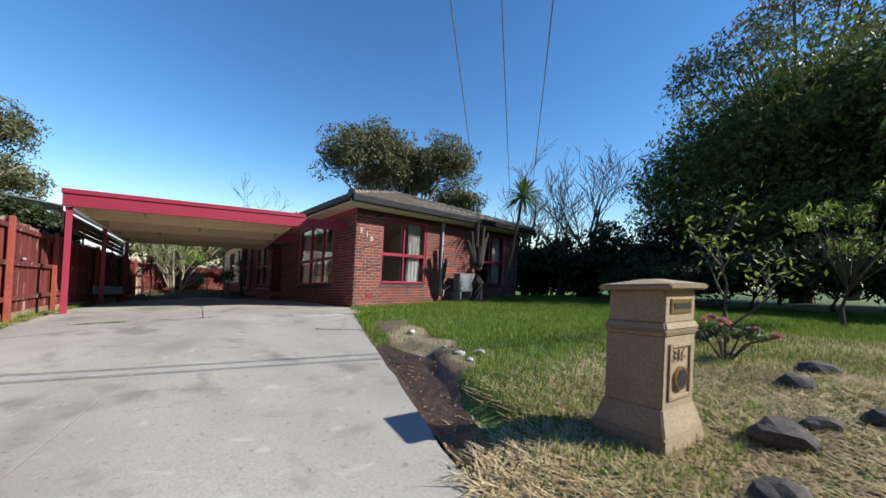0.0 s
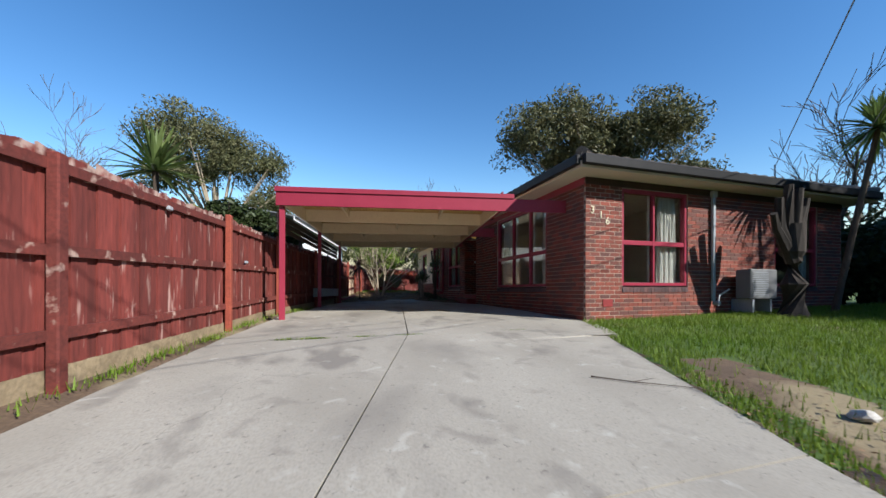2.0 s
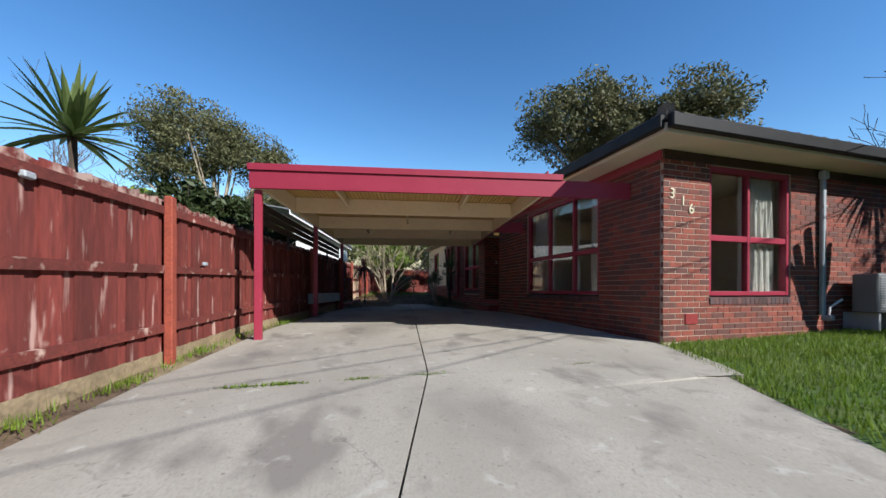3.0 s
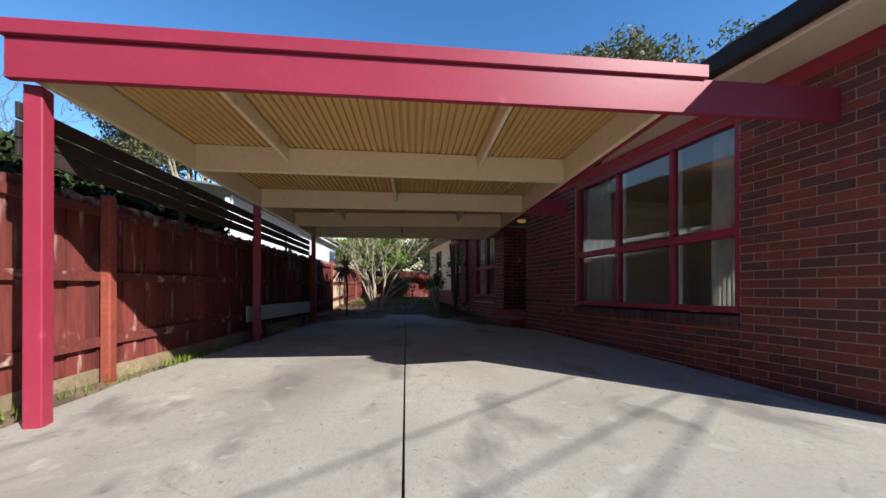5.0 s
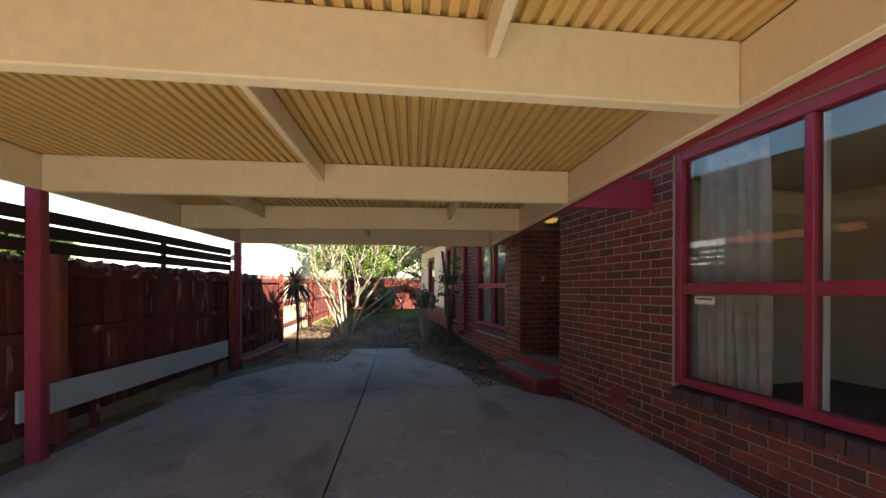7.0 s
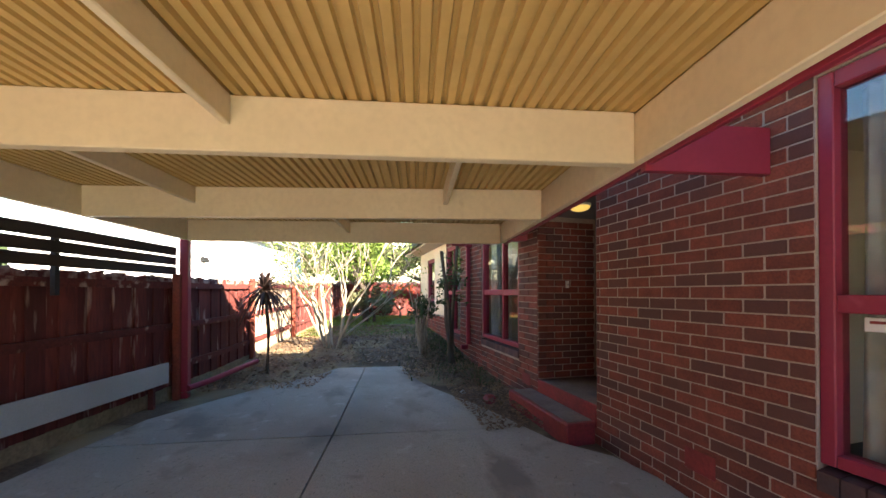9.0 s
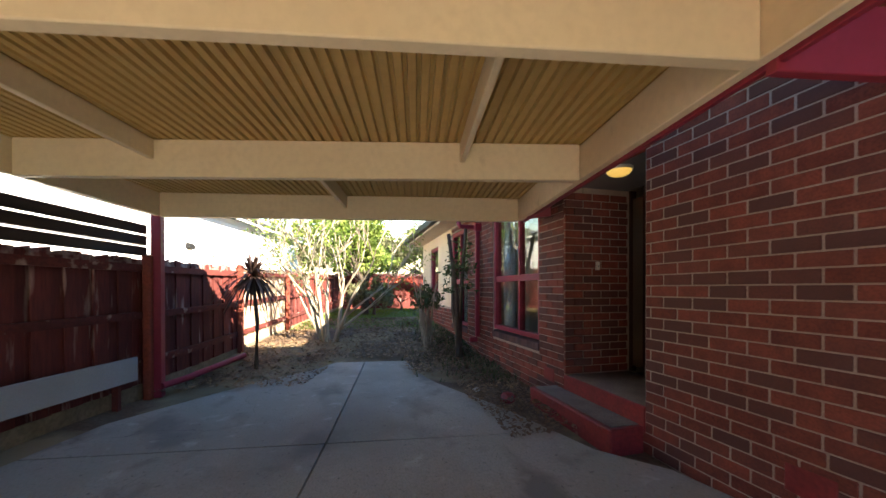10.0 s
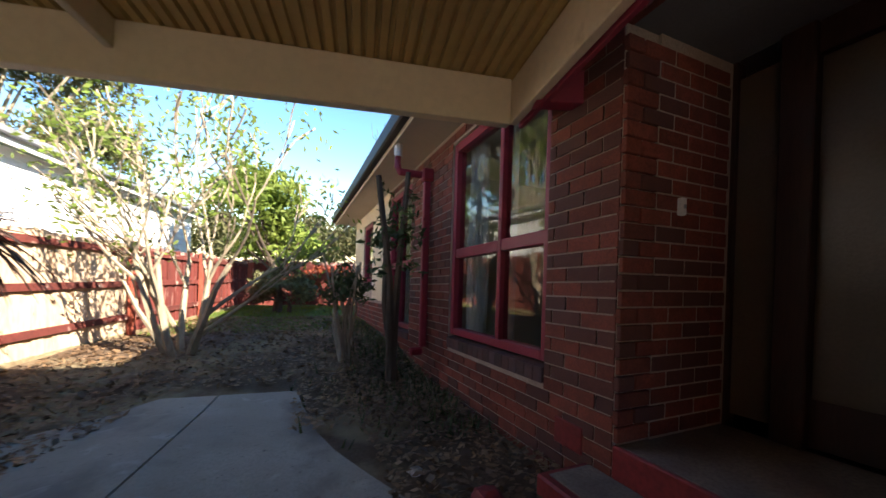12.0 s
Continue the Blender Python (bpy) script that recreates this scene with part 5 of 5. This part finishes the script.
part("gutter", beam(P0 + Vector((0.34, -0.3)), P1 + Vector((0.34, 0.3)), 0.1, 3.4, 3.52, bevel=0.02), SHEDROOF, nb)
soup("roof", [(P0.x + 0.3, P0.y - 0.3, 3.48), (P1.x + 0.3, P1.y + 0.3, 3.48), (P1.x - 2.6, P1.y + 1.0, 4.0), (P0.x - 2.6, P0.y + 0.5, 4.0), (P0.x + 0.3, P0.y - 0.3, 3.44), (P1.x + 0.3, P1.y + 0.3, 3.44), (P1.x - 2.6, P1.y + 1.0, 3.94), (P0.x - 2.6, P0.y + 0.5, 3.94)], [(0, 1, 2, 3), (7, 6, 5, 4), (0, 4, 5, 1), (1, 5, 6, 2), (2, 6, 7, 3), (3, 7, 4, 0)], SHEDROOF, nb)
part("window", box((-1.2, 26.2, 2.3), (-1.05, 27.4, 2.42), None, 0.004), BLACK, nb, "dark slit window")
nb2 = thing("neighbour_shed", (-8.0, 20.0, 0.0), "low grey-roofed shed beyond the fence", "shed")
part("wall", box((-10.5, 17.5, -0.2), (-5.2, 23.0, 2.1)), WEATHERB, nb2)
part("roof", box((-10.9, 17.1, 2.1), (-4.8, 23.4, 2.22), None, 0.02), SHEDROOF, nb2)

nb3 = thing("neighbour_house", (-12.5, 26.5, 0.0), "brick neighbouring house with a red tiled roof", "house")
part("wall", box((-15.6, 22.4, -0.2), (-9.4, 30.6, 2.4)), BRICKS, nb3)
eaves, ridge = [(-16.1, 21.9), (-8.9, 21.9), (-8.9, 31.1), (-16.1, 31.1)], [(-12.5, 25.3), (-12.5, 27.7)]
soup("roof", [(x, y_, 2.4) for x, y_ in eaves] + [(x, y_, 4.1) for x, y_ in ridge], [(0, 1, 4), (1, 2, 5, 4), (2, 3, 5), (3, 0, 4, 5), (3, 2, 1, 0)], POSTRED, nb3, "red tiled hipped roof")

# ---- ground cover ----
def blades(n, where, h, material, name, label, seed, flat=0.0, width=0.006):
    rng = np.random.default_rng(seed)
    P = []
    while len(P) < n:
        x, y_ = where(rng)
        if x is not None:
            P.append((x, y_, GZ(x, y_) - 0.03 + 0.05 * noise.noise((x * 0.8, y_ * 0.8, 0)) + 0.02))
    P = np.array(P)
    az = rng.uniform(0, 6.283, n)
    hh = h * rng.uniform(0.5, 1.3, n)
    lean = rng.uniform(0.1, 0.6, n) + flat
    d = np.stack([np.cos(az) * lean * hh, np.sin(az) * lean * hh, hh / (1 + flat)], 1)
    s = np.stack([-np.sin(az), np.cos(az), np.zeros(n)], 1) * width
    V = np.stack([P - s, P + s, P + d], 1).reshape(-1, 3)
    ob = soup(name, V, np.arange(3 * n).reshape(-1, 3), material)
    return tagged(ob, label, "grass", kind="stuff")


def lawn(rng):
    x, y_ = rng.uniform(1.2, 15), rng.uniform(-1.5, 13.3)
    if x < edge_x(y_) + 0.02 or (trench(x, y_) > 0.05 and rng.random() < 0.95) or (bare(x, y_) and rng.random() < 0.93) or (y_ < 3.9 and x < 4.5):
        return None, None
    dry = noise.noise((x * 0.35, y_ * 0.35, 8)) + (5.4 - y_) * 0.28 - max(0.0, x - 4.0) * 0.35
    return (x, y_) if rng.random() > dry + 0.25 else (None, None)


def verge(rng):
    x, y_ = rng.uniform(0.4, 7.5), rng.uniform(1.5, 6.4)
    if x < edge_x(y_) + 0.02 or (trench(x, y_) > 0.05 and rng.random() < 0.9):
        return None, None
    return (x, y_) if rng.random() < 1.1 - 0.7 * max(0, y_ - 4.5) else (None, None)


blades(170000, lawn, 0.09, GRASS, "lawn_grass", "bright green uneven lawn grass", 1)
blades(60000, verge, 0.12, STRAW, "dry_grass", "dry straw-coloured grass on the verge", 2, flat=1.2, width=0.008)
blades(7000, verge, 0.09, GRASS, "verge_grass", "sparse green grass among the straw", 3, flat=0.2)
blades(9000, lambda r: (r.uniform(1.0, 5.0), r.uniform(26.5, 32.5)), 0.08, GRASS, "yard_grass", "green grass in the back yard", 4)
blades(1100, lambda r: (lambda y_: (fence_x(y_) + abs(r.normal()) * 0.1 + 0.08, y_))(r.uniform(8, 18.5) if r.random() < 0.5 else r.choice([9.3, 11.2, 11.9, 12.9, 14.2, 17.3]) + r.normal() * 0.16), 0.09, GRASS, "fence_weeds", "weeds along the foot of the fence", 5)
blades(1100, lambda r: (r.choice([-0.75, -0.4, 0.35, 0.95, 1.05, 2.2, 2.9]) + r.normal() * 0.1, 12.55 + r.normal() * 0.02 - 0.13 * 0), 0.035, GRASS, "joint_weeds", "weeds in a joint of the driveway", 6, flat=0.5)

blades(1500, lambda r: (lambda y_: (4.9 - abs(r.normal()) * 0.45, y_))(r.uniform(21.8, 27.5)), 0.14, SHRUB, "bed_plants", "low straggly plants in the bed beside the house", 9, flat=0.2, width=0.012)


def litter(n, where, name, label, material, seed, size=0.03):
    rng = np.random.default_rng(seed)
    P = []
    while len(P) < n:
        x, y_ = where(rng)
        if x is not None:
            P.append((x, y_, GZ(x, y_) + 0.05 * noise.noise((x * 0.8, y_ * 0.8, 0)) + 0.025 + 0.02 * rng.random()))
    P = np.array(P)
    a = rng.normal(size=(n, 3)) * (1, 1, 0.3)
    a /= np.linalg.norm(a, axis=1)[:, None]
    b = np.cross(a, (0, 0, 1) + rng.normal(size=(n, 3)) * 0.3)
    s = size * rng.uniform(0.5, 1.3, (n, 1))
    V = np.stack([P - a * s, P + b * s * 0.5, P + a * s, P - b * s * 0.5], 1).reshape(-1, 3)
    return tagged(soup(name, V, np.arange(4 * n).reshape(-1, 4), material), label, "leaves", kind="stuff")


def yard(r):
    y_ = r.uniform(22.2, 29)
    x = r.uniform(fence_x(y_) + 0.1, 4.9)
    if y_ < 23.6 + 0.0 * x and fence_x(y_) + 1.9 < x < 3.4:
        return None, None
    return x, y_


litter(15000, yard, "leaf_litter", "brown fallen leaves on the bare yard", LITTER, 11, 0.035)
litter(3500, lambda r: (r.uniform(3.9, 4.95), r.uniform(19.9, 24)), "bed_litter", "dark litter in the bed beside the house", LITTER, 12)
litter(900, lambda r: (lambda y_: (edge_x(y_) + abs(r.normal()) * 0.5, y_))(r.uniform(3.5, 9.5)), "edge_litter", "dead leaves along the driveway edge", LITTER, 13, 0.02)


def rock(x, y_, r, label, seed, material, name="rock", sink=0.3):
    rng = random.Random(seed)
    bm = bmesh.new()
    bmesh.ops.create_icosphere(bm, subdivisions=2, radius=r)
    o = Vector((rng.uniform(0, 50), 3, 1))
    for v in bm.verts:
        v.co *= 1 + 0.55 * noise.noise(v.co / r * 0.9 + o)
        v.co.z *= 0.62
    bmesh.ops.translate(bm, verts=bm.verts, vec=(x, y_, GZ(x, y_) + r * sink))
    return tagged(part(name, bm, material), label, "rock")


for i, (x, y_, r) in enumerate(((1.55, 3.72, 0.15), (2.35, 3.75, 0.2), (2.75, 3.6, 0.13), (3.1, 3.3, 0.16), (3.9, 3.75, 0.16), (4.6, 3.6, 0.2), (1.9, 3.3, 0.12), (5.0, 4.35, 0.13), (3.4, 4.7, 0.09), (1.0, 3.6, 0.1))):
    rock(x, y_, r * 0.75, "dark rough basalt rock set in dry grass", i, STONE)
for i, (x, y_, r) in enumerate(((3.4, 8.55, 0.10), (2.75, 6.75, 0.09), (2.95, 6.6, 0.1), (2.6, 6.45, 0.07), (2.9, 7.2, 0.05))):
    rock(x, y_, r * 0.75, "pale broken rubble on the muddy edge", 20 + i, RUBBLE, "rubble")
for i, (x, y_, m) in enumerate(((4.35, 20.95, REDPAINT), (0.9, 22.75, RUBBLE), (4.1, 21.4, RUBBLE))):
    rock(x, y_, 0.09 if m is REDPAINT else 0.045, "loose broken brick lying on soil" if m is REDPAINT else "pale stone lying on soil", 40 + i, m, "loose_brick" if m is REDPAINT else "rubble")
V, F = [], []
for i in range(26):
    for k in range(6):
        y_ = 4.9 + 3.3 * i / 25
        x = edge_x(y_) + 0.02 + (0.72 + 0.22 * noise.noise((y_ * 1.3, 0, 7))) * (0.25 + 0.75 * math.sin(math.pi * min(max((y_ - 4.85) / 3.4, 0.02), 0.98))) * k / 5
        V.append((x, y_, GZ(x, y_) + 0.03 + 0.05 * noise.noise((x * 0.8, y_ * 0.8, 0)) + 0.015 * noise.noise((x * 5, y_ * 5, 5))))
for i in range(25):
    for k in range(5):
        F.append((i * 6 + k, i * 6 + k + 1, i * 6 + k + 7, i * 6 + k + 6))
mud = tagged(soup("mud_patch", V, F, MUD), "dark wet mud beside the driveway edge", "mud", kind="structure")
twig = thing("fallen_twig", (2.6, 9.6, GZ(2.6, 9.6) + 0.01), "thin dry twig lying on the driveway", "twig")
tz = interp(9.6, RISE)
tube("stem", [(2.25, 9.9, tz + 0.03), (2.5, 9.65, tz + 0.02), (2.95, 9.35, tz + 0.0)], [0.008, 0.006, 0.003], TWIG, twig, sides=5)
tube("side_shoot", [(2.5, 9.65, tz + 0.02), (2.7, 9.6, tz + 0.05)], [0.005, 0.002], TWIG, twig, sides=5)

# ---- bricks ----
lower = -0.16
side = lay("y", HX, HY + 0.03, 25.6, lower, HTOP, SIDE_OPEN + [(14.84, 17.66, 0.45, 0.6), (21.3, 22.92, 0.5, 0.7)])
near = [b for b in side if 17.6 < b[0] < 19.5]
for u, z, l in near:
    ob = new("brick", brick_mesh(round(l, 2), "y"))
    ob.parent = wall_west
    ob.location = (HX + 0.001 * random.uniform(-1, 1), u, z)
joined_bricks("brickwork", "y", HX, [b for b in side if not 17.6 < b[0] < 19.5], wall_west)
joined_bricks("brickwork", "y", HX, lay("y", HX, 25.6, HY2, lower, 0.9, []), wall_west)
front = lay("x", HY, HX - 0.025, HX2, lower, HTOP, FRONT_OPEN)
first = [b for b in front if b[0] < 5.94]
for u, z, l in first:
    ob = new("brick", brick_mesh(round(l, 2), "x"))
    ob.parent = wall_south
    ob.location = (u, HY + 0.001 * random.uniform(-1, 1), z)
joined_bricks("brickwork", "x", HY, [b for b in front if b[0] >= 5.94], wall_south)
for u, z, l in lay("x", 20.72, HX - 0.025, 5.88, 0.34, 2.6, []):
    ob = new("brick", brick_mesh(round(l, 2), "x"))
    ob.parent = far_side
    ob.location = Vector((u, 20.72 + 0.001 * random.uniform(-1, 1), z)) - origin(far_side)

# ---- the level place sheared along the view to fit the camera, uprights staying upright ----
SHEAR_RATE, VIEW_DIR, PIVOT = 0.1167, Vector((0.2588, 0.9659, 0)), Vector((2.4, 16.0, 0))
view_shear = Matrix.Identity(3)
view_shear[2][0], view_shear[2][1] = -SHEAR_RATE * VIEW_DIR.x, -SHEAR_RATE * VIEW_DIR.y
placed, sheared = {}, {}


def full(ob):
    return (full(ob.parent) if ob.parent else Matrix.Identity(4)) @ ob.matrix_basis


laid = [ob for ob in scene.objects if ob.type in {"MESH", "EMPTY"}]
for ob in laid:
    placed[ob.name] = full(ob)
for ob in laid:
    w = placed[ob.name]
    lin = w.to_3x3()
    p = view_shear @ (w.translation - PIVOT) + PIVOT
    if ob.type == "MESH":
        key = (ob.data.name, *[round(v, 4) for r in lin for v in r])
        if key not in sheared:
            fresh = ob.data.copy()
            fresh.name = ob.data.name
            fresh.transform((lin.inverted() @ view_shear @ lin).to_4x4())
            sheared[key] = fresh
        ob.data = sheared[key]
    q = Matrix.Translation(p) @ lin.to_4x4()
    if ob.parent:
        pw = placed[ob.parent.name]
        pp = view_shear @ (pw.translation - PIVOT) + PIVOT
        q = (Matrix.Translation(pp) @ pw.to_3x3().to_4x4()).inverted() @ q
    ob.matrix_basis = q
